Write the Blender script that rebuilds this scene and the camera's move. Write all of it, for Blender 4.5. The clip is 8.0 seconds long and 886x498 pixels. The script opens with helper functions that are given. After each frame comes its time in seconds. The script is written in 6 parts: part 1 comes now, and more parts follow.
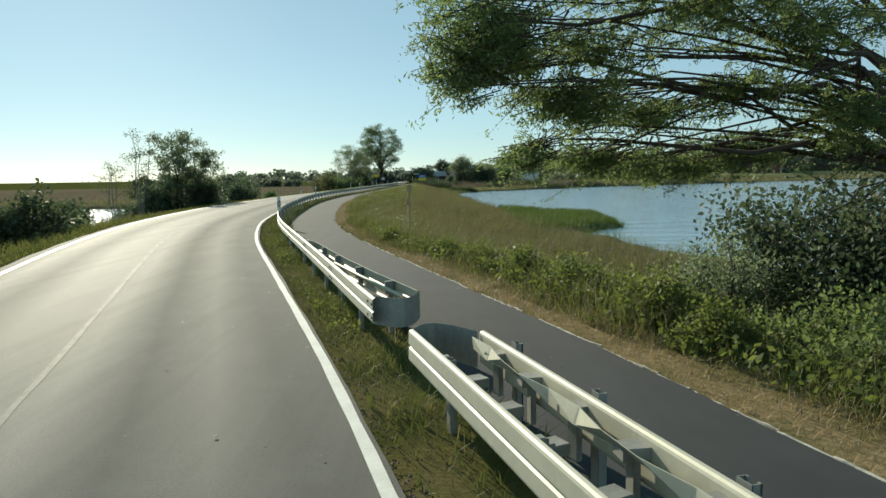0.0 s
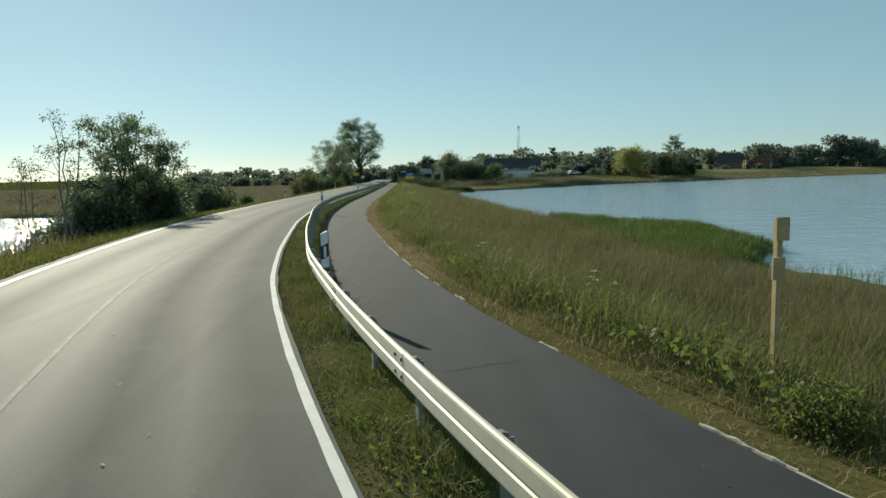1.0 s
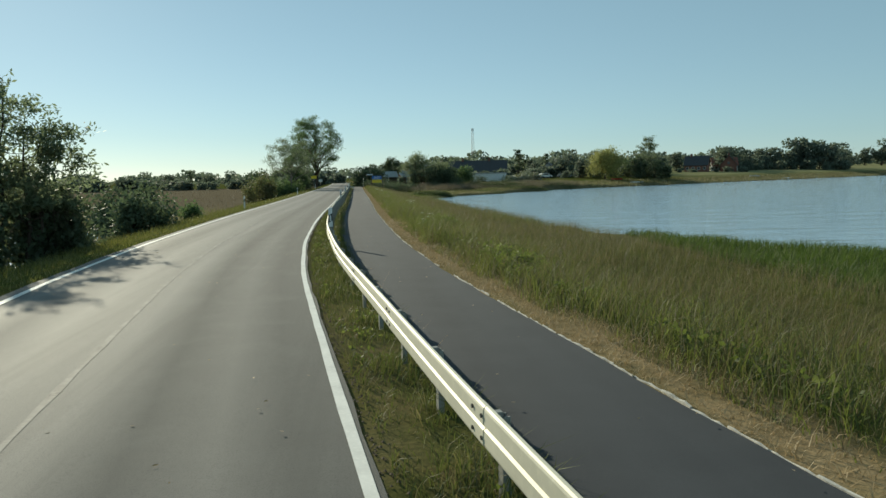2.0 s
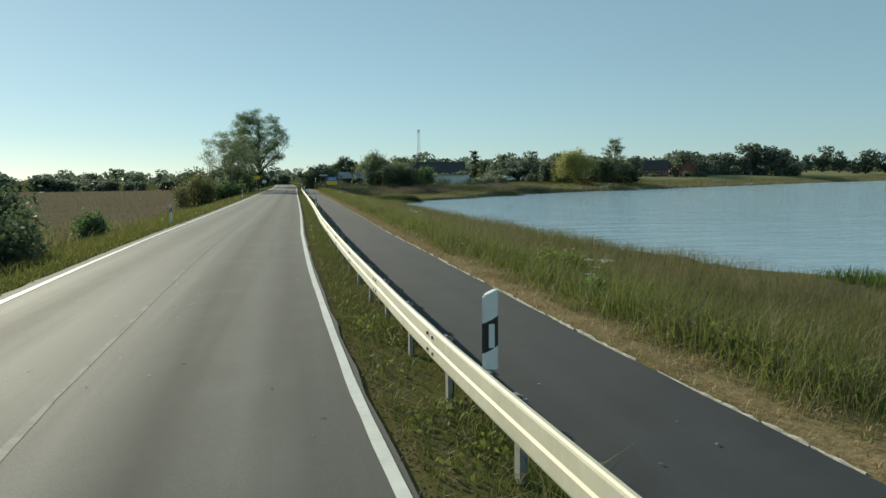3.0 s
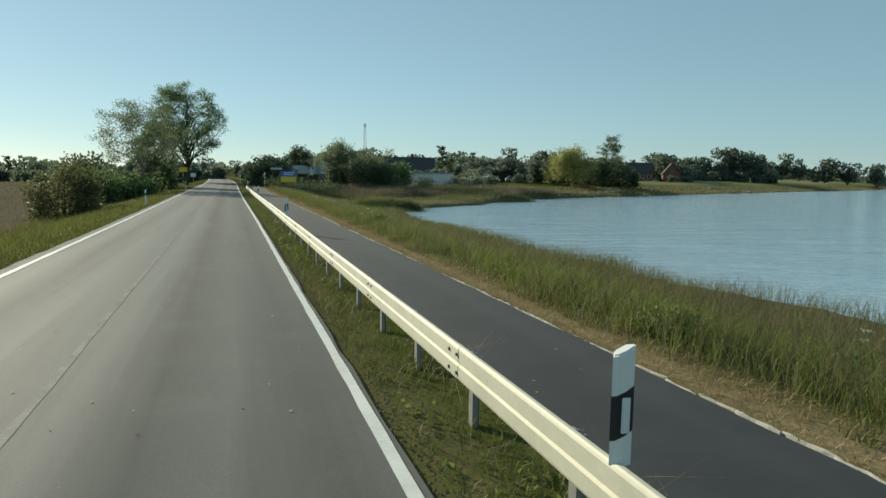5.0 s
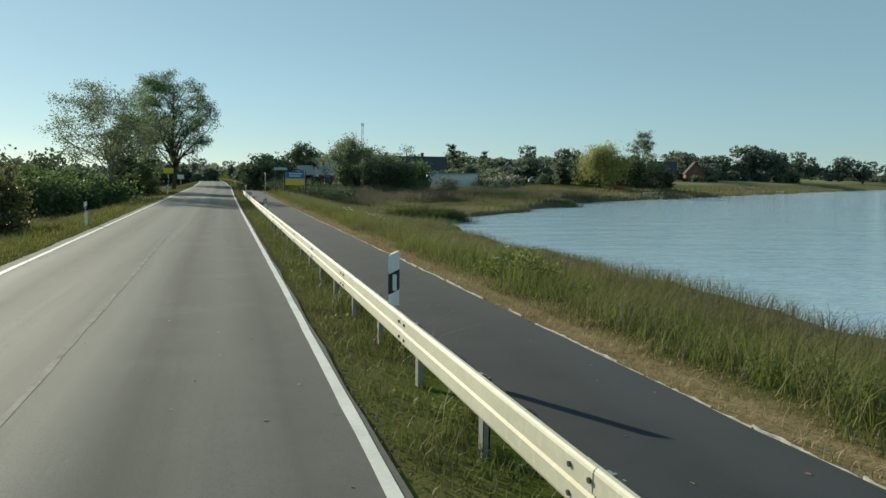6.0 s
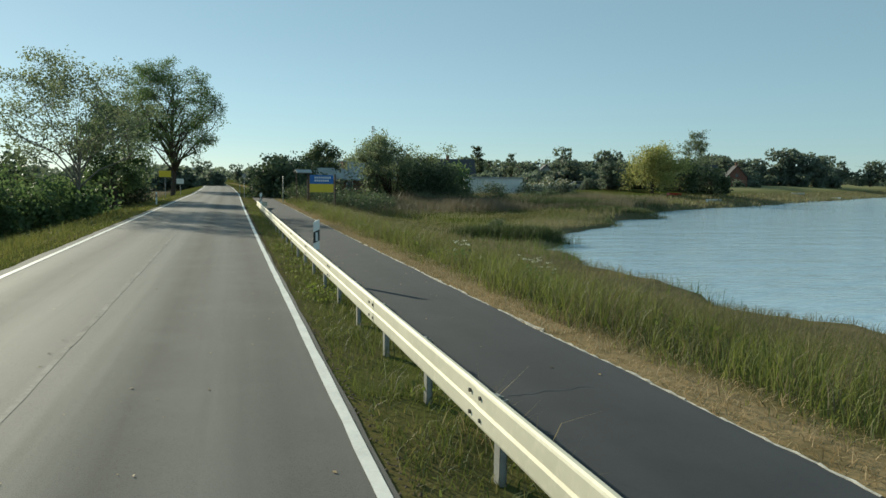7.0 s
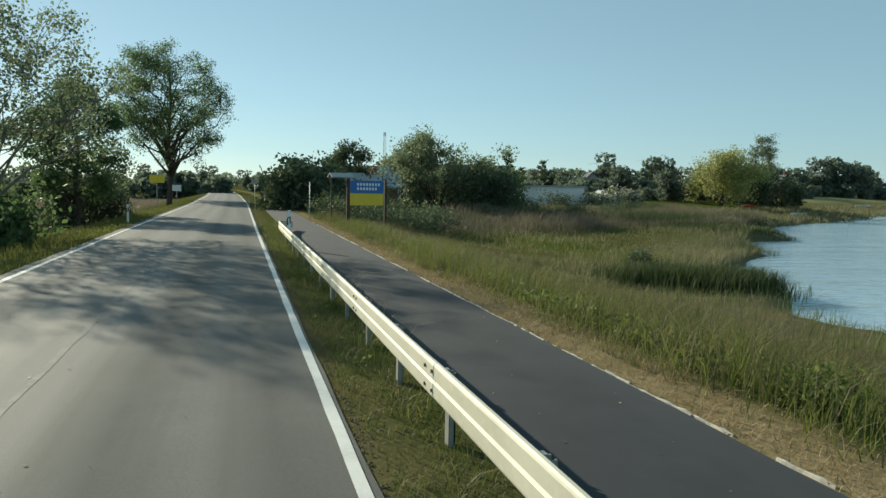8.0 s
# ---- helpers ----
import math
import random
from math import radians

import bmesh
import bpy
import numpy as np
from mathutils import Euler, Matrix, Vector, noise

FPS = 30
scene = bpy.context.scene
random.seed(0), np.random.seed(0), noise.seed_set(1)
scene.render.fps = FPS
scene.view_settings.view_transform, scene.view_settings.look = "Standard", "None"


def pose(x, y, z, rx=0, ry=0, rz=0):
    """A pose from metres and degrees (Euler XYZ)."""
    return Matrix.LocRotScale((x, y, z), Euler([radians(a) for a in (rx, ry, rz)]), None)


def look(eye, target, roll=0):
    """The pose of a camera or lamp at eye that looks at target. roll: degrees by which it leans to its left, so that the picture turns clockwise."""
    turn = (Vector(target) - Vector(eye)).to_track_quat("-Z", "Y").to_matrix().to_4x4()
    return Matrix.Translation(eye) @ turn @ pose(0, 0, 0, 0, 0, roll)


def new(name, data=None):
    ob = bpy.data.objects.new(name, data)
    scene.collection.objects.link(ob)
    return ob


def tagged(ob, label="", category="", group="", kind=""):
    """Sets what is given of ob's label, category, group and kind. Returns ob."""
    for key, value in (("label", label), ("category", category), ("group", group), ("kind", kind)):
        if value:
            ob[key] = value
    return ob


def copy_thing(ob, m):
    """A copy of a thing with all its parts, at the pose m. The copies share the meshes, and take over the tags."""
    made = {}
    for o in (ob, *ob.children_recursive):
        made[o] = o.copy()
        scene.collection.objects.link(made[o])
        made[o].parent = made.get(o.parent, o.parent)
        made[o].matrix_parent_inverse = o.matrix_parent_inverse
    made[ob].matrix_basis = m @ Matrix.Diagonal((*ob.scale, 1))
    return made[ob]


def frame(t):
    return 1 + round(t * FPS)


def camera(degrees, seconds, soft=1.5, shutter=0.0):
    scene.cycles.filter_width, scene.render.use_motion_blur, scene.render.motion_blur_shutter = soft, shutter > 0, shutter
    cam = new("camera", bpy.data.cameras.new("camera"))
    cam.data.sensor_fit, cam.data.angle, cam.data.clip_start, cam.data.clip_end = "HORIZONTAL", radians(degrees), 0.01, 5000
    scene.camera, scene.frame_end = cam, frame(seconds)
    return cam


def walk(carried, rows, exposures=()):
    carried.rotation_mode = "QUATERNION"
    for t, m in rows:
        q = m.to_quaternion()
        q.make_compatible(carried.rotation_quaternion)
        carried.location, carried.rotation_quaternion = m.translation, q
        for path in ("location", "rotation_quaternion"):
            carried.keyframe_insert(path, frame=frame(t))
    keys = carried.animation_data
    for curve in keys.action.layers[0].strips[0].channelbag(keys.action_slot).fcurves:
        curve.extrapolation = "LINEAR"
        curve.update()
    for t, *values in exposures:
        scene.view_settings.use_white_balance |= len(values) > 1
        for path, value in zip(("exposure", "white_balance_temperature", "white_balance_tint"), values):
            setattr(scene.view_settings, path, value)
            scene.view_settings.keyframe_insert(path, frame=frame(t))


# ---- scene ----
cam = camera(65.0, 8.0)
EXPOSURE = 0.23
PLAN = 1.12  # metres to one unit of the plan below
ROWS = [
    (0, 0.1436, 0.0169, 1.9056, 84.03, 0.86, 0.227),
    (0.5, -2.3223, 7.8272, 1.9948, 83.787, 1.073, -1.095),
    (1, -4.7763, 15.3509, 2.1557, 83.755, 1.146, -2.457),
    (2.5, -9.9341, 38.9854, 2.1943, 84.077, 0.914, -9.237),
    (3, -10.8573, 47.0625, 2.1349, 84.07, 0.52, -11.59),
    (3.5, -11.3690, 55.3317, 2.1278, 84.076, 0.131, -13.403),
    (4, -11.7556, 63.3028, 2.1753, 84.04, -0.508, -14.8),
    (4.5, -11.8740, 71.6014, 2.1305, 83.95, -1.075, -16.04),
    (6, -11.8775, 96.7322, 2.0571, 84.015, -0.757, -17.12),
    (6.5, -11.9106, 104.8762, 2.0723, 84.076, -0.65, -16.86),
    (7, -11.9131, 113.2359, 2.0229, 84.36, -0.806, -16.6),
    (7.5, -11.9300, 121.8001, 2.0309, 84.75, -1.176, -16.38),
    (8, -11.9417, 130.2235, 1.9846, 85.01, -1.19, -16.03),
]
walk(cam, [(t, pose(PLAN * x, PLAN * y, PLAN * z, rx, ry, rz)) for t, x, y, z, rx, ry, rz in ROWS],
     exposures=[(0.0, EXPOSURE + 0.08, 6350, -3), (0.5, EXPOSURE - 0.06, 6350, -3), (1.0, EXPOSURE - 0.09, 6350, -3), (2.5, EXPOSURE - 0.07, 6350, -3), (4.5, EXPOSURE - 0.06, 6350, -3), (6.5, EXPOSURE, 6350, -3), (8.0, EXPOSURE + 0.13, 6350, -3)])

# ---- world and sun ----
SUN_ELEV, SUN_LEFT = radians(20.4), radians(28.0)
world = bpy.data.worlds.new("sky")
scene.world = world
world.use_nodes = True
wn = world.node_tree
sky = wn.nodes.new("ShaderNodeTexSky")
sky.sky_type = "NISHITA"
sky.sun_disc = False
sky.sun_elevation, sky.sun_rotation = SUN_ELEV, -SUN_LEFT
sky.altitude, sky.air_density, sky.dust_density, sky.ozone_density = 0, 0.8, 0.09, 2.4
bg = wn.nodes["Background"]
thin = wn.nodes.new("ShaderNodeHueSaturation")
thin.inputs["Saturation"].default_value = 0.72
wn.links.new(sky.outputs[0], thin.inputs["Color"])
veil = wn.nodes.new("ShaderNodeMix")
veil.data_type = "RGBA"
veil.inputs[0].default_value, veil.inputs[7].default_value = 0.52, (1.95, 3.35, 3.95, 1)
wn.links.new(thin.outputs[0], veil.inputs[6])
wn.links.new(veil.outputs[2], bg.inputs[0])
bg.inputs[1].default_value = 0.105
sun_data = bpy.data.lights.new("sun", "SUN")
sun_data.energy, sun_data.angle, sun_data.color = 5.0, radians(0.6), (1.0, 0.86, 0.68)
sun = new("sun", sun_data)
to_sun = Vector((-math.sin(SUN_LEFT) * math.cos(SUN_ELEV), math.cos(SUN_LEFT) * math.cos(SUN_ELEV), math.sin(SUN_ELEV)))
sun.matrix_world = look(to_sun * 200, (0, 0, 0))


# ---- materials ----
def nodes_of(name):
    m = bpy.data.materials.new(name)
    m.use_nodes = True
    nt = m.node_tree
    return m, nt, nt.nodes["Principled BSDF"], nt.nodes["Material Output"]


def ramp(nt, stops, fac):
    r = nt.nodes.new("ShaderNodeValToRGB")
    els = r.color_ramp.elements
    els[0].position, els[1].position = stops[0][0], stops[-1][0]
    els[0].color, els[1].color = (*stops[0][1], 1), (*stops[-1][1], 1)
    for p, c in stops[1:-1]:
        els.new(p).color = (*c, 1)
    nt.links.new(fac, r.inputs[0])
    return r.outputs[0]


def noise_node(nt, scale, detail=4, rough=0.6, stretch=None, coord="Object"):
    tc = nt.nodes.new("ShaderNodeTexCoord")
    n = nt.nodes.new("ShaderNodeTexNoise")
    n.inputs["Scale"].default_value, n.inputs["Detail"].default_value, n.inputs["Roughness"].default_value = scale, detail, rough
    src = tc.outputs[coord]
    if stretch:
        mp = nt.nodes.new("ShaderNodeMapping")
        mp.inputs["Scale"].default_value = stretch
        nt.links.new(src, mp.inputs[0])
        src = mp.outputs[0]
    nt.links.new(src, n.inputs["Vector"])
    return n.outputs["Fac"]


def mix(nt, a, b, fac, blend="MIX"):
    m = nt.nodes.new("ShaderNodeMix")
    m.data_type, m.blend_type = "RGBA", blend
    for sock, v in ((m.inputs[0], fac), (m.inputs[6], a), (m.inputs[7], b)):
        if hasattr(v, "links"):
            nt.links.new(v, sock)
        else:
            sock.default_value = v if isinstance(v, float) else (*v, 1)
    return m.outputs[2]


def bump(nt, p, height, strength, dist):
    b = nt.nodes.new("ShaderNodeBump")
    b.inputs["Strength"].default_value, b.inputs["Distance"].default_value = strength, dist
    nt.links.new(height, b.inputs["Height"])
    nt.links.new(b.outputs[0], p.inputs["Normal"])


def plain(name, colour, rough=0.6, metal=0.0, var=0.25, scale=6.0, spec=0.5, bumps=0.0):
    """A surface of one paint with stains and grain at two scales."""
    m, nt, p, out = nodes_of(name)
    big, fine = noise_node(nt, scale), noise_node(nt, scale * 9, 3)
    dark = tuple(c * (1 - var) for c in colour)
    c = mix(nt, dark, colour, ramp(nt, [(0.3, (0, 0, 0)), (0.65, (1, 1, 1))], big))
    c = mix(nt, c, tuple(min(1, c * (1 + var * 0.5)) for c in colour), ramp(nt, [(0.5, (0, 0, 0)), (0.75, (0.7, 0.7, 0.7))], fine))
    nt.links.new(c, p.inputs["Base Color"])
    p.inputs["Roughness"].default_value, p.inputs["Metallic"].default_value = rough, metal
    p.inputs["Specular IOR Level"].default_value = spec
    if bumps:
        bump(nt, p, fine, 0.5, bumps)
    return m


def foliage(name, stops, through_light=0.35, rough=0.6, gloss=0.25, tint=(0.30, 0.36, 0.03)):
    """Leaves and blades: each one its own tint, with light coming through."""
    m, nt, p, out = nodes_of(name)
    geo = nt.nodes.new("ShaderNodeNewGeometry")
    info = nt.nodes.new("ShaderNodeObjectInfo")
    c = ramp(nt, stops, geo.outputs["Random Per Island"])
    patch = noise_node(nt, 0.35, 3)
    c = mix(nt, c, stops[0][1], ramp(nt, [(0.45, (0, 0, 0)), (0.7, (0.55, 0.55, 0.55))], patch))
    hs = nt.nodes.new("ShaderNodeHueSaturation")
    mr = nt.nodes.new("ShaderNodeMapRange")
    mr.inputs["To Min"].default_value, mr.inputs["To Max"].default_value = 0.8, 1.2
    nt.links.new(info.outputs["Random"], mr.inputs[0])
    nt.links.new(mr.outputs[0], hs.inputs["Value"])
    nt.links.new(c, hs.inputs["Color"])
    c = hs.outputs[0]
    nt.links.new(c, p.inputs["Base Color"])
    p.inputs["Roughness"].default_value, p.inputs["Specular IOR Level"].default_value = rough, gloss
    tr = nt.nodes.new("ShaderNodeBsdfTranslucent")
    g = mix(nt, c, tint, 0.3)
    nt.links.new(g, tr.inputs[0])
    ms = nt.nodes.new("ShaderNodeMixShader")
    ms.inputs[0].default_value = through_light
    nt.links.new(p.outputs[0], ms.inputs[1])
    nt.links.new(tr.outputs[0], ms.inputs[2])
    nt.links.new(ms.outputs[0], out.inputs[0])
    return m


def asphalt(name, base, pale, rough, crack=0.0):
    m, nt, p, out = nodes_of(name)
    grain, blot, wide = noise_node(nt, 110, 3, 0.8), noise_node(nt, 1.3, 5), noise_node(nt, 0.35, 3, 0.5, (3.0, 0.12, 1))
    c = mix(nt, base, pale, ramp(nt, [(0.35, (0, 0, 0)), (0.75, (1, 1, 1))], blot))
    c = mix(nt, c, tuple(v * 1.35 for v in pale), ramp(nt, [(0.45, (0, 0, 0)), (0.7, (0.6, 0.6, 0.6))], wide))
    c = mix(nt, c, tuple(v * 0.45 for v in base), ramp(nt, [(0.5, (0, 0, 0)), (0.75, (0.75, 0.75, 0.75))], grain))
    if crack:
        tc = nt.nodes.new("ShaderNodeTexCoord")
        vo = nt.nodes.new("ShaderNodeTexVoronoi")
        vo.feature = "DISTANCE_TO_EDGE"
        vo.inputs["Scale"].default_value = crack
        nt.links.new(tc.outputs["Object"], vo.inputs["Vector"])
        c = mix(nt, tuple(v * 0.35 for v in base), c, ramp(nt, [(0.0, (0.35, 0.35, 0.35)), (0.006, (1, 1, 1))], vo.outputs["Distance"]))
    nt.links.new(c, p.inputs["Base Color"])
    p.inputs["Roughness"].default_value = rough
    bump(nt, p, grain, 0.35, 0.006)
    return m


def road_asphalt():
    """Old asphalt: pale between the wheel tracks, dark and smoother in them, a pale worn seam in the middle."""
    m, nt, p, out = nodes_of("road_asphalt")
    a = nt.nodes.new("ShaderNodeAttribute")
    a.attribute_name = "across"
    waver = noise_node(nt, 0.25, 3, 0.5, (1, 0.25, 1))
    s = nt.nodes.new("ShaderNodeMath")
    s.operation = "MULTIPLY_ADD"
    s.inputs[1].default_value = 0.05
    nt.links.new(waver, s.inputs[0])
    nt.links.new(a.outputs["Fac"], s.inputs[2])
    g = lambda v: (v, v * 0.975, v * 0.93)
    # wheel-track wear; the colour contrast also holds the tracks' differing glare
    base = ramp(nt, [(0.03, g(0.120)), (0.14, g(0.185)), (0.26, g(0.125)), (0.38, g(0.180)), (0.50, g(0.150)), (0.58, g(0.180)), (0.70, g(0.100)), (0.82, g(0.145)), (0.92, g(0.108)), (0.99, g(0.130))], s.outputs[0])
    grain, blot, long = noise_node(nt, 90, 3, 0.8), noise_node(nt, 0.9, 5), noise_node(nt, 0.8, 4, 0.6, (2.5, 0.08, 1))
    c = mix(nt, base, g(0.19), ramp(nt, [(0.48, (0, 0, 0)), (0.75, (0.3, 0.3, 0.3))], blot))
    c = mix(nt, c, g(0.085), ramp(nt, [(0.5, (0, 0, 0)), (0.72, (0.5, 0.5, 0.5))], long))
    c = mix(nt, c, g(0.04), ramp(nt, [(0.5, (0, 0, 0)), (0.75, (0.7, 0.7, 0.7))], grain))
    nt.links.new(c, p.inputs["Base Color"])
    p.inputs["Roughness"].default_value, p.inputs["Specular IOR Level"].default_value = 0.77, 0.25
    v = lambda q: (q, q, q)
    worn = ramp(nt, [(0.03, v(0.82)), (0.14, v(0.76)), (0.26, v(0.82)), (0.38, v(0.76)), (0.58, v(0.77)), (0.70, v(0.88)), (0.82, v(0.79)), (0.92, v(0.86))], s.outputs[0])
    nt.links.new(worn, p.inputs["Roughness"])
    bump(nt, p, grain, 0.5, 0.01)
    return m


M_ROAD = road_asphalt()
M_SEAM = plain("worn_paint", (0.185, 0.18, 0.172), 0.76, spec=0.25, var=0.5, scale=2)
M_PATH = asphalt("path_asphalt", (0.022, 0.026, 0.033), (0.036, 0.040, 0.047), 0.92)
M_PAINT = plain("line_paint", (0.72, 0.71, 0.68), 0.6, var=0.2, scale=3)
M_ZINC = plain("galvanised_steel", (0.60, 0.575, 0.465), 0.58, 0.15, 0.16, 1.6)
# dull weathered steel; on the rail posts its darkness is their shaded side
M_ZINC_DARK = plain("weathered_shaded_steel", (0.33, 0.33, 0.31), 0.55, 0.3, 0.3, 3)
M_BOLT = plain("dark_bolt", (0.10, 0.10, 0.10), 0.5, 0.7, 0.2, 20)
M_WHITE = plain("white_plastic", (0.78, 0.78, 0.76), 0.4, var=0.1, scale=5)
M_BLACK = plain("black_plastic", (0.02, 0.02, 0.022), 0.45, var=0.2, scale=8)
M_REFLECT = plain("reflector", (0.72, 0.74, 0.74), 0.2, var=0.05, scale=20)
M_WOOD = plain("pale_wood", (0.50, 0.36, 0.18), 0.7, var=0.35, scale=4, bumps=0.003)
M_BARK = plain("bark", (0.075, 0.055, 0.04), 0.9, var=0.45, scale=3, bumps=0.02)
M_BARK_PALE = plain("pale_bark", (0.20, 0.18, 0.15), 0.85, var=0.4, scale=3, bumps=0.02)
M_STONE = plain("edging_stone", (0.52, 0.50, 0.45), 0.85, var=0.5, scale=7)
M_BRICK = plain("brick_wall", (0.19, 0.085, 0.06), 0.85, var=0.3, scale=3)
M_RENDER = plain("white_render", (0.74, 0.74, 0.72), 0.8, var=0.1, scale=1)
M_GREYWALL = plain("grey_render", (0.42, 0.41, 0.38), 0.8, var=0.15, scale=1)
M_ROOF_RED = plain("red_tile_roof", (0.20, 0.075, 0.05), 0.8, var=0.35, scale=2)
M_ROOF_DARK = plain("dark_tile_roof", (0.045, 0.045, 0.05), 0.6, var=0.35, scale=2)
M_ROOF_GREY = plain("grey_sheet_roof", (0.33, 0.34, 0.34), 0.5, var=0.2, scale=1)
M_GLASS = plain("window_glass", (0.03, 0.04, 0.05), 0.06, var=0.1, scale=2)
M_BLUE = plain("blue_board", (0.02, 0.13, 0.42), 0.45, var=0.1, scale=3)
M_YELLOW = plain("yellow_board", (0.72, 0.52, 0.03), 0.45, var=0.1, scale=3)
M_SOIL = plain("soil", (0.10, 0.075, 0.048), 0.95, var=0.4, scale=3)
M_RED = plain("red_paint", (0.45, 0.04, 0.02), 0.45, var=0.2, scale=5)

M_LEAF = foliage("leaf_green", [(0.0, (0.07, 0.11, 0.048)), (0.5, (0.105, 0.15, 0.066)), (1.0, (0.165, 0.205, 0.1))], 0.46, tint=(0.18, 0.3, 0.08))
# dark leaf, lightened a little for the haze over far bushes
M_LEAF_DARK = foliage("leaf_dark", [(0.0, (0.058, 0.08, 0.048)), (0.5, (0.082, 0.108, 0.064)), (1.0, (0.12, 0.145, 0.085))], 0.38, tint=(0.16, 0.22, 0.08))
M_LEAF_GREY = foliage("leaf_grey_green", [(0.0, (0.10, 0.132, 0.08)), (0.5, (0.155, 0.19, 0.118)), (1.0, (0.24, 0.275, 0.18))], 0.58, tint=(0.30, 0.37, 0.17))
M_LEAF_BROWN = foliage("leaf_brownish", [(0.0, (0.075, 0.082, 0.04)), (0.5, (0.115, 0.115, 0.055)), (1.0, (0.165, 0.155, 0.08))], 0.42, tint=(0.23, 0.25, 0.07))
M_LEAF_LIME = foliage("leaf_lime", [(0.0, (0.22, 0.23, 0.08)), (0.5, (0.3, 0.3, 0.11)), (1.0, (0.38, 0.37, 0.15))], 0.5, tint=(0.3, 0.31, 0.09))
# pale grey leaf: the haze of distance is mixed into its colour
M_LEAF_HAZED = foliage("hazed_leaf", [(0.0, (0.095, 0.118, 0.094)), (0.5, (0.13, 0.156, 0.12)), (1.0, (0.172, 0.198, 0.15))], 0.5, tint=(0.21, 0.27, 0.16))
M_LEAF_OVER = foliage("overhang_leaf", [(0.0, (0.10, 0.145, 0.055)), (0.5, (0.155, 0.20, 0.075)), (1.0, (0.24, 0.275, 0.12))], 0.56, tint=(0.28, 0.38, 0.10))
M_WEED = foliage("bank_weed", [(0.0, (0.075, 0.11, 0.032)), (0.5, (0.125, 0.155, 0.045)), (1.0, (0.20, 0.22, 0.08))], 0.5, tint=(0.29, 0.36, 0.06))
M_BLOSSOM = foliage("blossom_bush", [(0.0, (0.10, 0.12, 0.06)), (0.45, (0.22, 0.22, 0.16)), (0.7, (0.55, 0.53, 0.45)), (1.0, (0.7, 0.68, 0.6))], 0.25)
M_UMBEL = foliage("white_flower", [(0.0, (0.55, 0.55, 0.45)), (1.0, (0.75, 0.75, 0.68))], 0.3)
M_GRASS = foliage("meadow_grass", [(0.0, (0.075, 0.088, 0.032)), (0.35, (0.115, 0.112, 0.047)), (0.65, (0.175, 0.142, 0.078)), (1.0, (0.26, 0.205, 0.135))], 0.38, tint=(0.26, 0.24, 0.085))
M_GRASS_LUSH = foliage("lush_grass", [(0.0, (0.082, 0.108, 0.028)), (0.5, (0.125, 0.15, 0.04)), (1.0, (0.185, 0.188, 0.072))], 0.44, tint=(0.29, 0.32, 0.06))
M_GRASS_DRY = foliage("dry_grass", [(0.0, (0.26, 0.19, 0.095)), (0.5, (0.4, 0.3, 0.165)), (1.0, (0.52, 0.42, 0.26))], 0.3, tint=(0.42, 0.32, 0.16))
M_GRASS_VERGE = foliage("verge_grass", [(0.0, (0.062, 0.085, 0.024)), (0.62, (0.095, 0.122, 0.036)), (0.84, (0.14, 0.125, 0.06)), (1.0, (0.25, 0.205, 0.115))], 0.36, tint=(0.24, 0.25, 0.05))
M_GRASS_LEFT = foliage("left_bank_grass", [(0.0, (0.070, 0.082, 0.026)), (0.5, (0.115, 0.12, 0.038)), (1.0, (0.19, 0.165, 0.07))], 0.38, tint=(0.26, 0.28, 0.05))
M_REED = foliage("reed", [(0.0, (0.10, 0.112, 0.052)), (0.5, (0.165, 0.155, 0.085)), (1.0, (0.26, 0.215, 0.145))], 0.42, tint=(0.31, 0.30, 0.12))
M_REED_GREEN = foliage("green_reed", [(0.0, (0.045, 0.08, 0.018)), (0.5, (0.075, 0.118, 0.026)), (1.0, (0.115, 0.15, 0.04))], 0.4, tint=(0.20, 0.30, 0.05))
# darker copy of the green reed: its shade is put into the colour
M_REED_SHADED = foliage("shaded_reed", [(0.0, (0.035, 0.055, 0.022)), (0.5, (0.055, 0.08, 0.03)), (1.0, (0.085, 0.105, 0.042))], 0.3, tint=(0.14, 0.19, 0.05))
M_FIELD = foliage("brown_field_reed", [(0.0, (0.15, 0.125, 0.084)), (0.5, (0.19, 0.157, 0.106)), (1.0, (0.235, 0.195, 0.138))], 0.25, tint=(0.25, 0.205, 0.13))


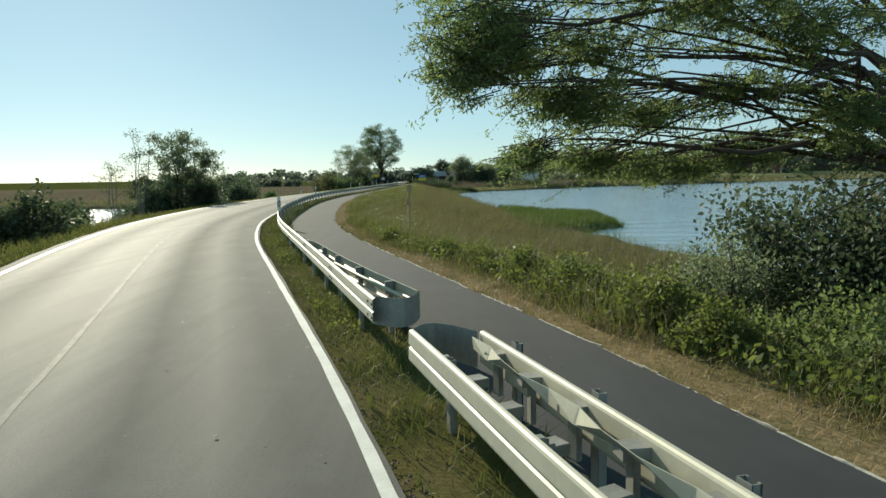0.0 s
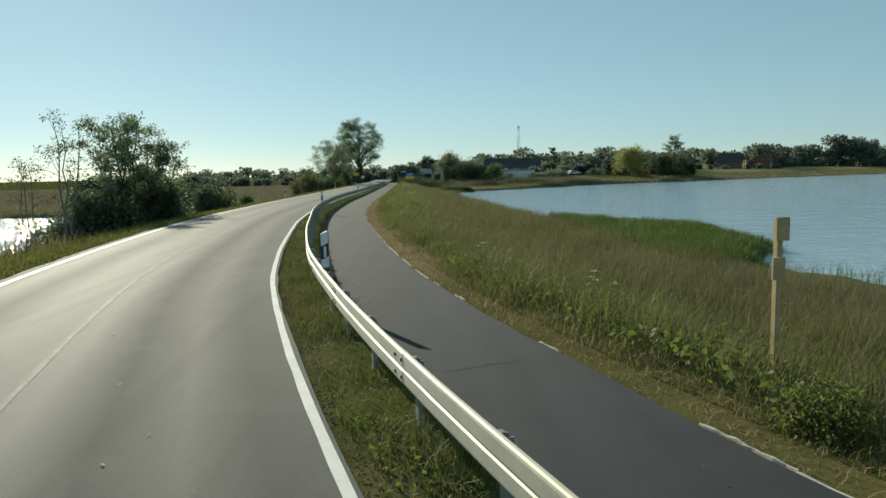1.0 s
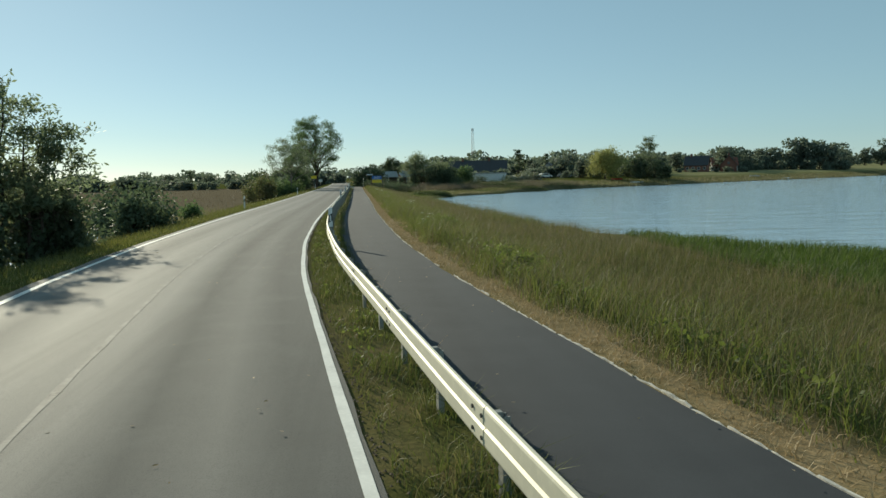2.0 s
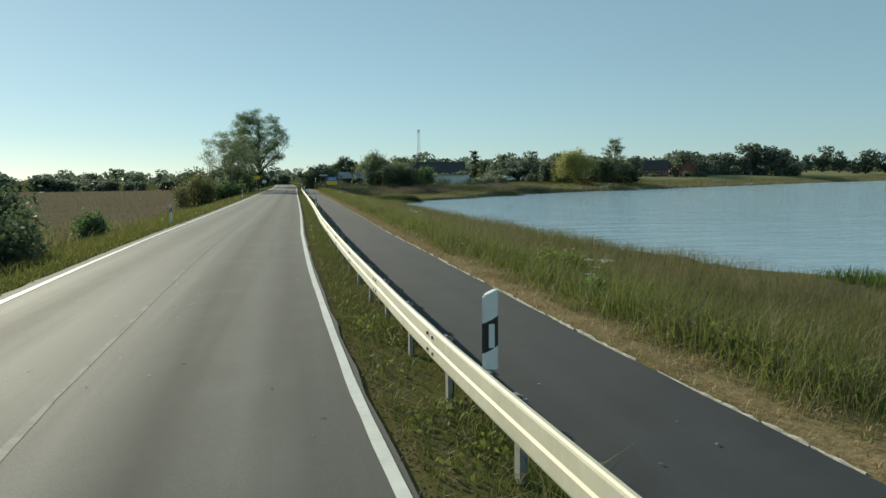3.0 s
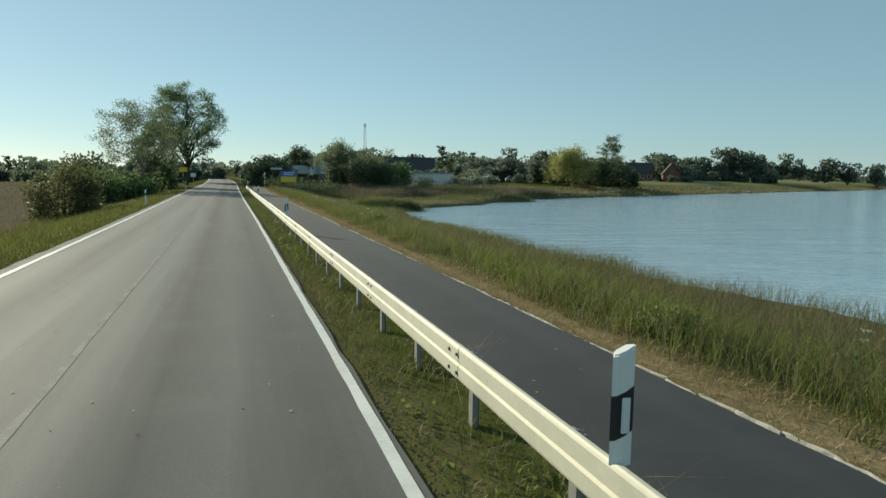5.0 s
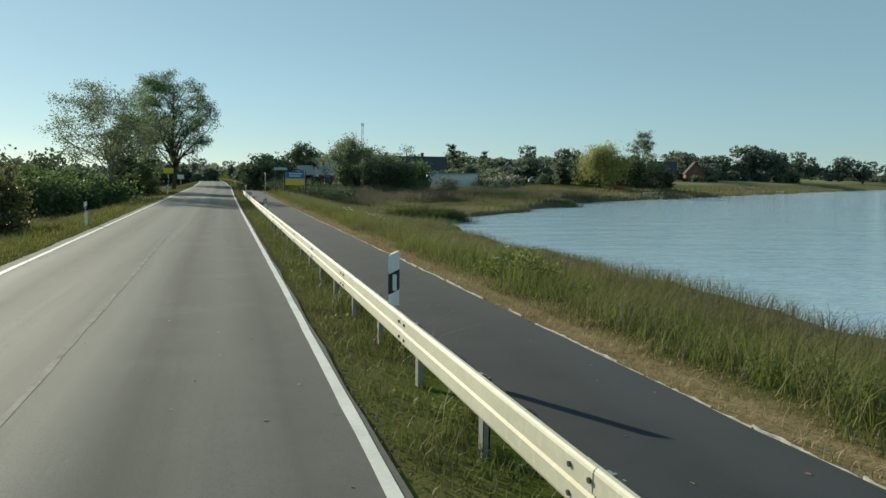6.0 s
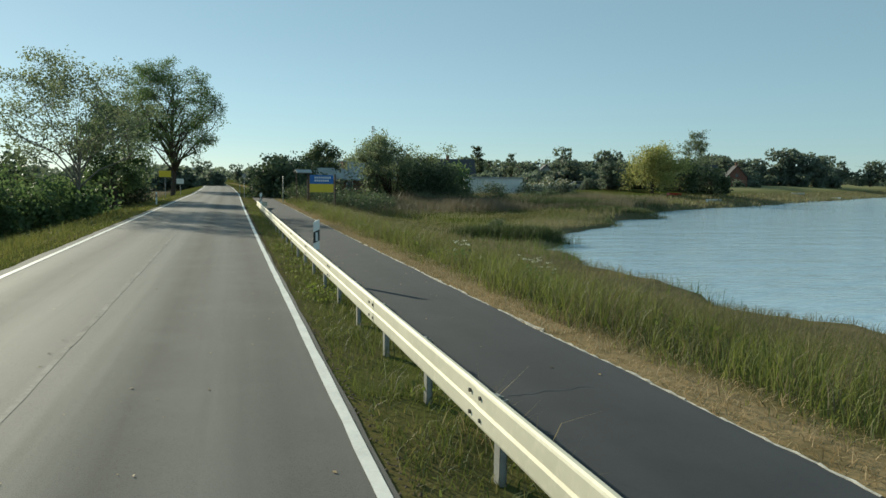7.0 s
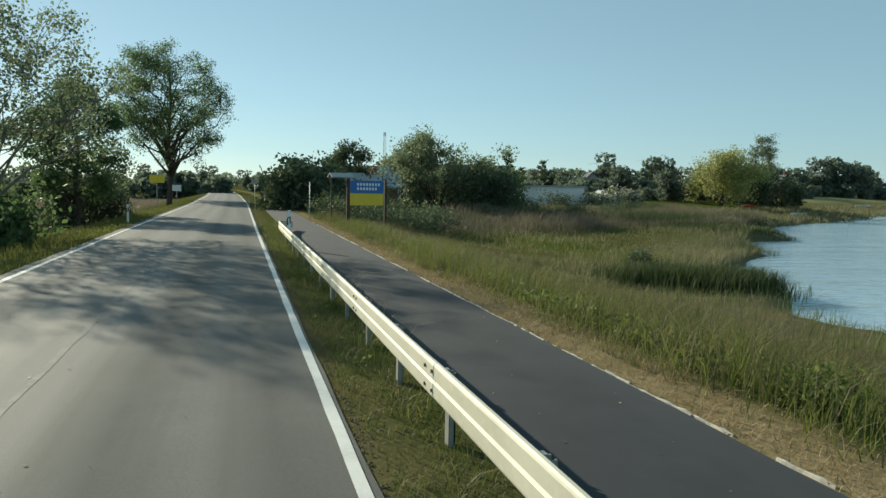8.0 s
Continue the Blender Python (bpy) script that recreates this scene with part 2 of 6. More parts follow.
def ground_material():
    m, nt, p, out = nodes_of("grassland")
    a = nt.nodes.new("ShaderNodeAttribute")
    a.attribute_name = "kind_of_turf"
    sep = nt.nodes.new("ShaderNodeSeparateColor")
    nt.links.new(a.outputs["Color"], sep.inputs[0])
    n1, n2, n3 = noise_node(nt, 0.12, 5), noise_node(nt, 1.6, 5), noise_node(nt, 14, 4)
    turf = ramp(nt, [(0.3, (0.055, 0.062, 0.018)), (0.5, (0.085, 0.085, 0.028)), (0.72, (0.13, 0.105, 0.045))], n2)
    turf = mix(nt, turf, (0.075, 0.10, 0.02), ramp(nt, [(0.45, (0, 0, 0)), (0.65, (0.8, 0.8, 0.8))], n1))
    brown = ramp(nt, [(0.3, (0.145, 0.118, 0.08)), (0.7, (0.20, 0.163, 0.114))], n2)
    straw = mix(nt, ramp(nt, [(0.3, (0.22, 0.16, 0.09)), (0.7, (0.37, 0.28, 0.165))], n3), (0.13, 0.10, 0.05), ramp(nt, [(0.5, (0, 0, 0)), (0.72, (0.7, 0.7, 0.7))], n2))
    crop = ramp(nt, [(0.3, (0.17, 0.18, 0.085)), (0.7, (0.27, 0.25, 0.14))], n1)
    c = mix(nt, turf, brown, sep.outputs[0])
    c = mix(nt, c, straw, sep.outputs[1])
    c = mix(nt, c, crop, sep.outputs[2])
    c = mix(nt, c, (0.03, 0.028, 0.015), ramp(nt, [(0.5, (0, 0, 0)), (0.8, (0.42, 0.42, 0.42))], n3))
    nt.links.new(c, p.inputs["Base Color"])
    p.inputs["Roughness"].default_value, p.inputs["Specular IOR Level"].default_value = 0.95, 0.0
    bump(nt, p, n3, 0.6, 0.03)
    return m


def water_material():
    m, nt, p, out = nodes_of("lake_water")
    # pale blue body colour carries the brightness of the reflected sky
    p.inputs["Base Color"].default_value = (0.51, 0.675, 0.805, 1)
    p.inputs["Roughness"].default_value, p.inputs["IOR"].default_value = 0.06, 1.9
    a, b = noise_node(nt, 0.42, 3, 0.5, (0.34, 1.2, 1)), noise_node(nt, 2.9, 4, 0.65, (0.36, 1.3, 1))
    s = nt.nodes.new("ShaderNodeMath")
    s.operation = "MULTIPLY_ADD"
    s.inputs[1].default_value = 0.32
    nt.links.new(b, s.inputs[0])
    nt.links.new(a, s.inputs[2])
    bump(nt, p, s.outputs[0], 1.0, 0.36)
    return m


M_GROUND, M_WATER = ground_material(), water_material()


# ---- making meshes ----
def part(name, data, material, parent=None, label=""):
    """Links a bmesh or a mesh as one object, under a thing or a part."""
    if isinstance(data, bmesh.types.BMesh):
        me = bpy.data.meshes.new(name)
        data.to_mesh(me)
        data.free()
    else:
        me = data
    if material and not me.materials:
        me.materials.append(material)
    ob = new(name, me)
    if parent:
        ob.parent = parent
    if label:
        ob["label"] = label
    return ob


def mesh_of(name, verts, faces, smooth=False):
    me = bpy.data.meshes.new(name)
    me.from_pydata([tuple(v) for v in verts], [], [tuple(f) for f in faces])
    if smooth:
        me.shade_smooth()
    return me


def mesh_tris(name, verts, tris):
    """A mesh from arrays, fast: verts (n, 3), tris (m, 3)."""
    me = bpy.data.meshes.new(name)
    verts, tris = np.asarray(verts, np.float32), np.asarray(tris, np.int32)
    me.vertices.add(len(verts))
    me.vertices.foreach_set("co", verts.ravel())
    me.loops.add(tris.size)
    me.loops.foreach_set("vertex_index", tris.ravel())
    me.polygons.add(len(tris))
    me.polygons.foreach_set("loop_start", np.arange(0, tris.size, 3, dtype=np.int32))
    me.update(calc_edges=True)
    return me


def box(bm, lo, hi, m=None, bevel=0.0):
    b = bmesh.new()
    bmesh.ops.create_cube(b, size=1)
    for v in b.verts:
        v.co = Vector([lo[i] + (v.co[i] + 0.5) * (hi[i] - lo[i]) for i in range(3)])
    if bevel:
        bmesh.ops.bevel(b, geom=b.edges[:], offset=bevel, segments=2, affect="EDGES")
    if m:
        bmesh.ops.transform(b, matrix=m, verts=b.verts)
    tmp = bpy.data.meshes.new("tmp")
    b.to_mesh(tmp)
    b.free()
    bm.from_mesh(tmp)
    bpy.data.meshes.remove(tmp)
    return bm


def boxes(*specs, bevel=0.0):
    bm = bmesh.new()
    for lo, hi in specs:
        box(bm, lo, hi, bevel=bevel)
    return bm


def tubes(name, lines, sides=6):
    """Tapered tubes along lines of (point, radius), joined in one mesh."""
    vs, fs = [], []
    for line in lines:
        start = len(vs)
        for i, (p, r) in enumerate(line):
            p = Vector(p)
            q = Vector(line[min(i + 1, len(line) - 1)][0]) - Vector(line[max(i - 1, 0)][0])
            q = q.normalized() if q.length > 1e-6 else Vector((0, 0, 1))
            u = q.orthogonal().normalized()
            w = q.cross(u)
            for k in range(sides):
                a = 2 * math.pi * k / sides
                vs.append(p + (u * math.cos(a) + w * math.sin(a)) * r)
        for i in range(len(line) - 1):
            for k in range(sides):
                a, b = start + i * sides + k, start + i * sides + (k + 1) % sides
                fs.append((a, b, b + sides, a + sides))
        fs.append(tuple(start + (len(line) - 1) * sides + k for k in range(sides)))
    return mesh_of(name, vs, fs, True)


def leaves(name, centres, size, rng, aspect=1.8, droop=0.0):
    """One small folded leaf spray at each centre, turned at random."""
    n = len(centres)
    d = rng.normal(size=(n, 3))
    d[:, 2] -= droop
    d /= np.linalg.norm(d, axis=1)[:, None] + 1e-9
    e = np.cross(d, rng.normal(size=(n, 3)))
    e /= np.linalg.norm(e, axis=1)[:, None] + 1e-9
    s = size * rng.uniform(0.6, 1.3, (n, 1))
    c = np.asarray(centres)
    v = np.stack([c - d * s * aspect / 2, c + e * s / 2, c + d * s * aspect / 2, c - e * s / 2], 1).reshape(-1, 3)
    i = np.arange(n)[:, None] * 4
    t = np.concatenate([i + [[0, 1, 2]], i + [[0, 2, 3]]])
    return mesh_tris(name, v, t)


def blades(name, roots, heights, width, rng, lean=0.35, material=None, wind=(0.1, -0.05)):
    """Bent grass blades, one for each root: a tapered strip of two pieces."""
    n = len(roots)
    roots, h = np.asarray(roots), np.asarray(heights)[:, None]
    a = rng.uniform(0, 2 * math.pi, n)
    side = np.stack([np.cos(a), np.sin(a), np.zeros(n)], 1)
    w = width * rng.uniform(0.6, 1.4, (n, 1))
    out = rng.normal(size=(n, 3)) * lean
    out[:, 2] = 0
    out[:, :2] += wind
    mid = roots + out * h * 0.3 + h * [[0, 0, 0.6]]
    tip = roots + out * h * 1.1 + h * [[0, 0, 1.0]]
    v = np.stack([roots - side * w, roots + side * w, mid - side * w * 0.7, mid + side * w * 0.7, tip], 1).reshape(-1, 3)
    i = np.arange(n)[:, None] * 5
    t = np.concatenate([i + [[0, 1, 3]], i + [[0, 3, 2]], i + [[2, 3, 4]]])
    return part(name, mesh_tris(name, v, t), material)


# ---- the road's line: its white edge line on the lake side ----
KNOTS = [(24.05, -60), (9.65, -25), (2.8, -5), (1.0, 0), (-0.29, 4.2), (-0.79, 6.0), (-1.9, 9.4), (-3.88, 15.45), (-5.21, 19.5), (-6.47, 24.07), (-7.66, 29.2), (-8.57, 35), (-9.19, 40), (-9.9, 45.9), (-10.42, 53), (-10.69, 62), (-10.83, 72), (-10.84, 85), (-10.99, 110), (-11.21, 135), (-11.37, 160), (-11.46, 200), (-12.32, 250), (-13.93, 300), (-16.93, 350), (-39.93, 520)]
YY = np.arange(-60, 520, 0.25)
XX = np.interp(YY, [k[1] for k in KNOTS], [k[0] for k in KNOTS])
KER = np.exp(-0.5 * (np.arange(-16, 17) / 6.0) ** 2)
XX[16:-16] = np.convolve(XX, KER / KER.sum(), "valid")
DX = np.gradient(XX, 0.25)
COS = 1 / np.sqrt(1 + DX * DX)
ZK = ([-60, 0, 15, 40, 65, 90, 130, 200, 300, 520], [0, 0, 0.10, 0.17, 0.19, 0.13, 0.06, 0.05, 0.1, 0.6])
WATER_Z = -1.645
CROSS = 0.94  # plan units to one unit across the road and up
FALL = ([-60, 0, 12, 30, 42, 53, 62, 76], [0.008, 0.010, 0.016, 0.017, 0.013, 0.0, -0.005, 0.0])


def xr(y):
    return np.interp(y, YY, XX)


def zr(y):
    return CROSS * np.interp(y, *ZK)


def tilt(y, o):
    """The crossfall of the bend: how far the road's plane sinks towards its inner, lake side."""
    return -np.interp(y, *FALL) * np.clip(np.asarray(o) + 2.0, -5.0, 6.0)


def off(x, y):
    """How far (x, y) lies to the lake side of the edge line."""
    return (x - xr(y)) * np.interp(y, YY, COS) / CROSS


def at(y, o, z=0.0):
    """The place at y along the road, o to the lake side of the edge line, z over the road."""
    c, d = float(np.interp(y, YY, COS)), float(np.interp(y, YY, DX))
    py = y - CROSS * o * d * c
    return Vector((float(xr(y)) + CROSS * o * c, py, float(zr(y)) + CROSS * (z + float(tilt(y, o)))))


def beside(x, y):
    """A place given across the full-width plan, brought to the road's cross-section."""
    return float(xr(y)) + CROSS * (x - float(xr(y)))


def heading(y):
    """The road's turn at y about z: 0 along +y."""
    return -math.atan(float(np.interp(y, YY, DX)))


# ---- the lie of the land ----
SHORE = ([-60, 0, 20, 30, 36, 42, 46, 52, 57, 61, 66, 73, 82, 92, 100, 112, 130, 136, 140, 143, 146, 150], [30, 20, 13.5, 9.8, 8.6, 8.2, 11.5, 13, 12.6, 9.6, 6.8, 5.4, 4.3, 3.8, 3.2, 2.6, 2.2, 2.6, 3.1, 3.6, 4.4, 6.0])
FAR = ([-60, 4, 8, 10, 19, 25, 34, 42, 57, 73, 100, 130, 165, 285, 404, 700, 2000], [152, 153, 155.6, 157.4, 166, 175, 186, 193, 202.5, 211, 231, 250, 274, 350, 440, 690, 1600])
BANK = ([-40, -15, -11.5, -8.5, -6.4, -5.9, 0.2, 0.45, 1.1, 1.4, 3.3, 4.2, 5.7, 9, 13, 16], [-1.45, -1.5, -1.35, -0.6, -0.06, -0.025, -0.015, -0.09, -0.12, -0.045, -0.045, -0.03, -0.32, -1.0, -1.42, -1.5])


def wobble(x, y, s, seed=0.0):
    return np.sin(x * s + 1.7 * np.sin(y * s * 0.7 + seed)) * np.cos(y * s * 1.3 + seed + np.sin(x * s * 0.6))


def land(x, y):
    """How far inland of the lake's shore (x, y) lies; minus in the water."""
    w = 0.7 * wobble(x, y, 0.31) + 0.35 * wobble(x, y, 0.9, 2.0)
    near = np.interp(y, *SHORE) - x
    far = (y - np.interp(x, *FAR)) * 0.8
    tongues = np.maximum(1.5 - np.hypot((x - 5.2) / 1.4, y - 151.0), 2.5 - np.hypot((x - 26.2) / 1.9, y - 177.6))
    return np.maximum(np.maximum(near, far) + w, tongues + 0.5 * w)


def smooth(a, lo, hi):
    t = np.clip((a - lo) / (hi - lo), 0, 1)
    return t * t * (3 - 2 * t)


def ground_z(x, y):
    o = off(x, y)
    bank = CROSS * (np.interp(o, *BANK) + tilt(y, o) * smooth(np.abs(o + 2), 14, 7))
    near_road = smooth(np.abs(o + 2), 60, 14)
    z = bank + np.where(np.abs(o) < 60, zr(y), 0) * near_road
    far = (y - np.interp(x, *FAR)) * 0.8
    rise = np.interp(far, [0, 6, 15, 30, 60, 200, 600, 1500], [0, 0.4, 1.7, 2.6, 3.4, 7, 19, 26]) * (1 + 0.001 * np.clip(x - 60, 0, 260))
    flat = smooth(x, 8, 75) * smooth(y, 150, 185)
    village = smooth(o, 3, 12) * smooth(y, 160, 200) * 1.35
    z = z + rise * flat + village * (1 - flat)
    z = z + smooth(np.abs(o + 2.7), 6, 12) * (0.10 * wobble(x, y, 0.5) + 0.05 * wobble(x, y, 1.7, 1.0))
    lake = smooth(land(x, y), 1.0, -2.0)
    r = (np.clip(np.abs(x + 48.5) / 24.5, 0, 3) ** 3 + np.clip(np.abs(y - 66) / 23, 0, 3) ** 3) ** (1 / 3) + 0.07 * wobble(x, y, 0.17, 1.0) + 0.03 * wobble(x, y, 0.5)
    pond = smooth(r, 1.06, 0.97)
    z = z * (1 - lake) - 3.0 * lake
    z = z * (1 - pond) - 2.6 * pond
    under = ((o > -5.1) & (o < -0.75)) | ((o > 1.75) & (o < 2.8))
    return z - 0.14 * under


def axis(pieces):
    out = [pieces[0][0]]
    for a, b, step in pieces:
        n = max(1, round((b - a) / step))
        out += [a + (b - a) * (i + 1) / n for i in range(n)]
    return np.array(out)


def build_ground():
    xs = axis([(-3000, -600, 300), (-600, -120, 40), (-120, -40, 6), (-40, -26, 1.5), (-26, 16, 0.5), (16, 60, 2), (60, 320, 8), (320, 900, 45), (900, 3000, 300)])
    ys = axis([(-600, -60, 60), (-60, -8, 4), (-8, 170, 0.8), (170, 240, 2), (240, 420, 8), (420, 1000, 45), (1000, 4200, 320)])
    gx, gy = np.meshgrid(xs, ys)
    z = ground_z(gx, gy)
    v = np.stack([gx, gy, z], -1).reshape(-1, 3)
    nx, ny = len(xs), len(ys)
    i = (np.arange(ny - 1)[:, None] * nx + np.arange(nx - 1)).ravel()
    t = np.concatenate([np.stack([i, i + 1, i + nx + 1], 1), np.stack([i, i + nx + 1, i + nx], 1)])
    me = mesh_tris("ground", v, t)
    o = off(gx, gy)
    brown = smooth(o, -11, -14) * smooth(gy + 7 * wobble(gx, gy, 0.08, 2.0), 80, 98) * smooth(gy, 330, 280) + 0.6 * smooth(land(gx, gy), 9, 3) * smooth(o, 9, 12)
    brown = brown + 0.34 * smooth(o, 1.1, 0.5) * smooth(np.abs(o - 0.75), 0.8, 0.6) * (0.6 + 0.4 * wobble(gx, gy, 1.1, 3.0))
    straw = smooth(np.abs(o - 3.6), 0.6, 0.3) * (0.9 - 0.7 * smooth(np.abs(gy - 24), 8, 4)) + 0.15 * smooth(np.abs(o - 0.4), 0.3, 0.1)
    far = (gy - np.interp(gx, *FAR)) * 0.8
    spit = smooth(gx, 5.5, 7) * smooth(np.abs(gy - 53), 13, 9) * 0.8
    crop = spit + smooth(far, 6, 22) * smooth(gx, 78, 104)
    col = np.stack([np.clip(brown, 0, 1), np.clip(straw, 0, 1), np.clip(crop, 0, 1), np.ones_like(o)], -1).astype(np.float32)
    att = me.color_attributes.new("kind_of_turf", "FLOAT_COLOR", "POINT")
    att.data.foreach_set("color", col.ravel())
    me.shade_smooth()
    tagged(part("ground", me, M_GROUND), "grassy embankment, brown meadows and far fields beside a lake", "ground", kind="structure")
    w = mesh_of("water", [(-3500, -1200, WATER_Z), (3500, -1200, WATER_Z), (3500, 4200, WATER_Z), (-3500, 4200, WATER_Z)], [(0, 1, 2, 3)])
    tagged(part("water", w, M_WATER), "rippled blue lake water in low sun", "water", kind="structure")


build_ground()


def strip(name, o0, o1, y0, y1, z, material, step=1.0, thick=0.05, ragged=0.0, parent=None, label=""):
    """A ribbon along the road between two offsets, with sides."""
    n = max(2, int((y1 - y0) / step) + 1)
    rows, rng = [], random.Random(int(o0 * 100) + int(y0))
    for i in range(n):
        y = y0 + (y1 - y0) * i / (n - 1)
        a, b = o0 + rng.uniform(-ragged, ragged), o1 + rng.uniform(-ragged, ragged)
        m = (a + b) / 2
        rows.append([at(y, a, z - thick), at(y, a, z), at(y, m, z + (0.02 if b - a > 3 else 0)), at(y, b, z), at(y, b, z - thick)])
    vs = [p for r in rows for p in r]
    fs = [(5 * i + k, 5 * i + k + 1, 5 * i + k + 6, 5 * i + k + 5) for i in range(n - 1) for k in range(4)]
    return part(name, mesh_of(name, vs, fs), material, parent, label)


ROAD_Y0, ROAD_Y1 = -50, 420
def build_road(o0=-5.70, o1=0.10, cols=14):
    n = int((ROAD_Y1 - ROAD_Y0) / 0.8)
    rng = random.Random(2)
    vs, fs, across = [], [], []
    for i in range(n + 1):
        y = ROAD_Y0 + (ROAD_Y1 - ROAD_Y0) * i / n
        e0, e1 = o0 + rng.uniform(-0.04, 0.03), o1 + rng.uniform(-0.02, 0.02)
        for k in range(cols + 1):
            f = min(max((k - 1) / (cols - 2), 0), 1)
            o = e0 + (e1 - e0) * f
            vs.append(at(y, o, -0.12 if k in (0, cols) else 0.025 * math.sin(math.pi * f)))
            across.append(f)
    for i in range(n):
        for k in range(cols):
            j = i * (cols + 1) + k
            fs.append((j, j + 1, j + cols + 2, j + cols + 1))
    me = mesh_of("road", vs, fs)
    att = me.attributes.new("across", "FLOAT", "POINT")
    att.data.foreach_set("value", across)
    return part("road", me, M_ROAD)


road = tagged(build_road(), "worn grey asphalt country road with white edge lines", "road", kind="structure")
strip("edge_line", -0.055, 0.048, ROAD_Y0, ROAD_Y1, 0.012, M_PAINT, 0.6, 0.005, 0.006, road, "solid white painted line")
strip("edge_line", -5.44, -5.32, ROAD_Y0, ROAD_Y1, 0.012, M_PAINT, 0.6, 0.005, 0.006, road, "solid white painted line")
strip("centre_seam", -2.84, -2.765, ROAD_Y0, ROAD_Y1, 0.0285, M_SEAM, 0.6, 0.002, 0.012, road, "faint worn line along the middle")
path = tagged(strip("cycle_path", 1.3, 3.24, ROAD_Y0, 190, -0.02, M_PATH, 0.8, 0.1, 0.03), "dark smooth asphalt cycle path behind the guardrail", "path", kind="structure")


# ---- guardrails ----
def beam_mesh(pts, faces_way, name="beam", top=0.0):
    """A steel W-beam along points given at its top edge; faces_way: the side (unit vectors) that its waves point to."""
    prof = [(CROSS * d, CROSS * h) for d, h in [(0.0, 0.0), (0.016, -0.003), (0.030, -0.014), (0.036, -0.030), (0.038, -0.134), (0.018, -0.148), (0.018, -0.160), (0.038, -0.174), (0.040, -0.272), (0.034, -0.290), (0.016, -0.302), (0.0, -0.306)]]
    back = [(d - 0.006, h) for d, h in reversed(prof)]
    ring = prof + back
    n = len(ring)
    vs, fs = [], []
    for p, f in zip(pts, faces_way):
        for d, h in ring:
            vs.append((p[0] + f[0] * d, p[1] + f[1] * d, p[2] + h))
    for i in range(len(pts) - 1):
        for k in range(n):
            a, b = i * n + k, i * n + (k + 1) % n
            fs.append((a, b, b + n, a + n))
    fs += [tuple(range(n)), tuple(reversed(range((len(pts) - 1) * n, len(pts) * n)))]
    return mesh_of(name, vs, fs)


def beam(pts, parent, label="", left=True):
    ways = []
    for i in range(len(pts)):
        d = (Vector(pts[min(i + 1, len(pts) - 1)]) - Vector(pts[max(i - 1, 0)])).normalized()
        ways.append((-d.y, d.x) if left else (d.y, -d.x))
    return part("beam", beam_mesh(pts, ways), M_ZINC, parent, label)


def post_mesh(height=1.15, w=0.10, d=0.055, t=0.006):
    """A rolled steel C post, its open side along +x, top at z 0."""
    return boxes(((-d, -w / 2, -height), (-d + t, w / 2, 0)), ((-d, -w / 2, -height), (0, -w / 2 + t, 0)), ((-d, w / 2 - t, -height), (0, w / 2, 0)),
                 ((-0.012, -w / 2, -height), (0, -w / 2 + 0.02, 0)), ((-0.012, w / 2 - 0.02, -height), (0, w / 2, 0)))


def bolt_mesh():
    bm = bmesh.new()
    bmesh.ops.create_cone(bm, cap_ends=True, segments=8, radius1=0.016, radius2=0.013, depth=0.018)
    bmesh.ops.rotate(bm, verts=bm.verts, matrix=Matrix.Rotation(radians(90), 3, "Y"))
    return bm


def rail_o(y):
    return float(np.interp(y, [8, 18, 40, 55], [0.64, 0.79, 0.80, RAIL_O]))


POST_ME = bpy.data.meshes.new("post")
b_ = post_mesh()
b_.to_mesh(POST_ME)
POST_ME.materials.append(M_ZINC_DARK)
BOLT_ME = bpy.data.meshes.new("bolt")
b_ = bolt_mesh()
b_.to_mesh(BOLT_ME)
BOLT_ME.materials.append(M_BOLT)
SPACER_ME = bpy.data.meshes.new("spacer")
b_ = boxes(((-0.02, -0.035, -0.08), (0.10, 0.035, 0.08)), bevel=0.006)
b_.to_mesh(SPACER_ME)
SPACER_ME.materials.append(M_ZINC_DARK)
RAIL_O, RAIL_TOP, BAY, BAY0 = 0.75, 0.63, 3.574, 10.30


def place(name, me, parent, m, label=""):
    ob = new(name, me)
    ob.parent = parent
    ob.matrix_basis = m
    if label:
        ob["label"] = label
    return ob


def rail_post(parent, y, o, z=RAIL_TOP):
    h = heading(y)
    place("post", POST_ME, parent, Matrix.Translation(at(y, o + 0.17, z - 0.10)) @ Matrix.Rotation(h, 4, "Z"))
    place("spacer", SPACER_ME, parent, Matrix.Translation(at(y, o + 0.02, z - 0.155)) @ Matrix.Rotation(h, 4, "Z"))


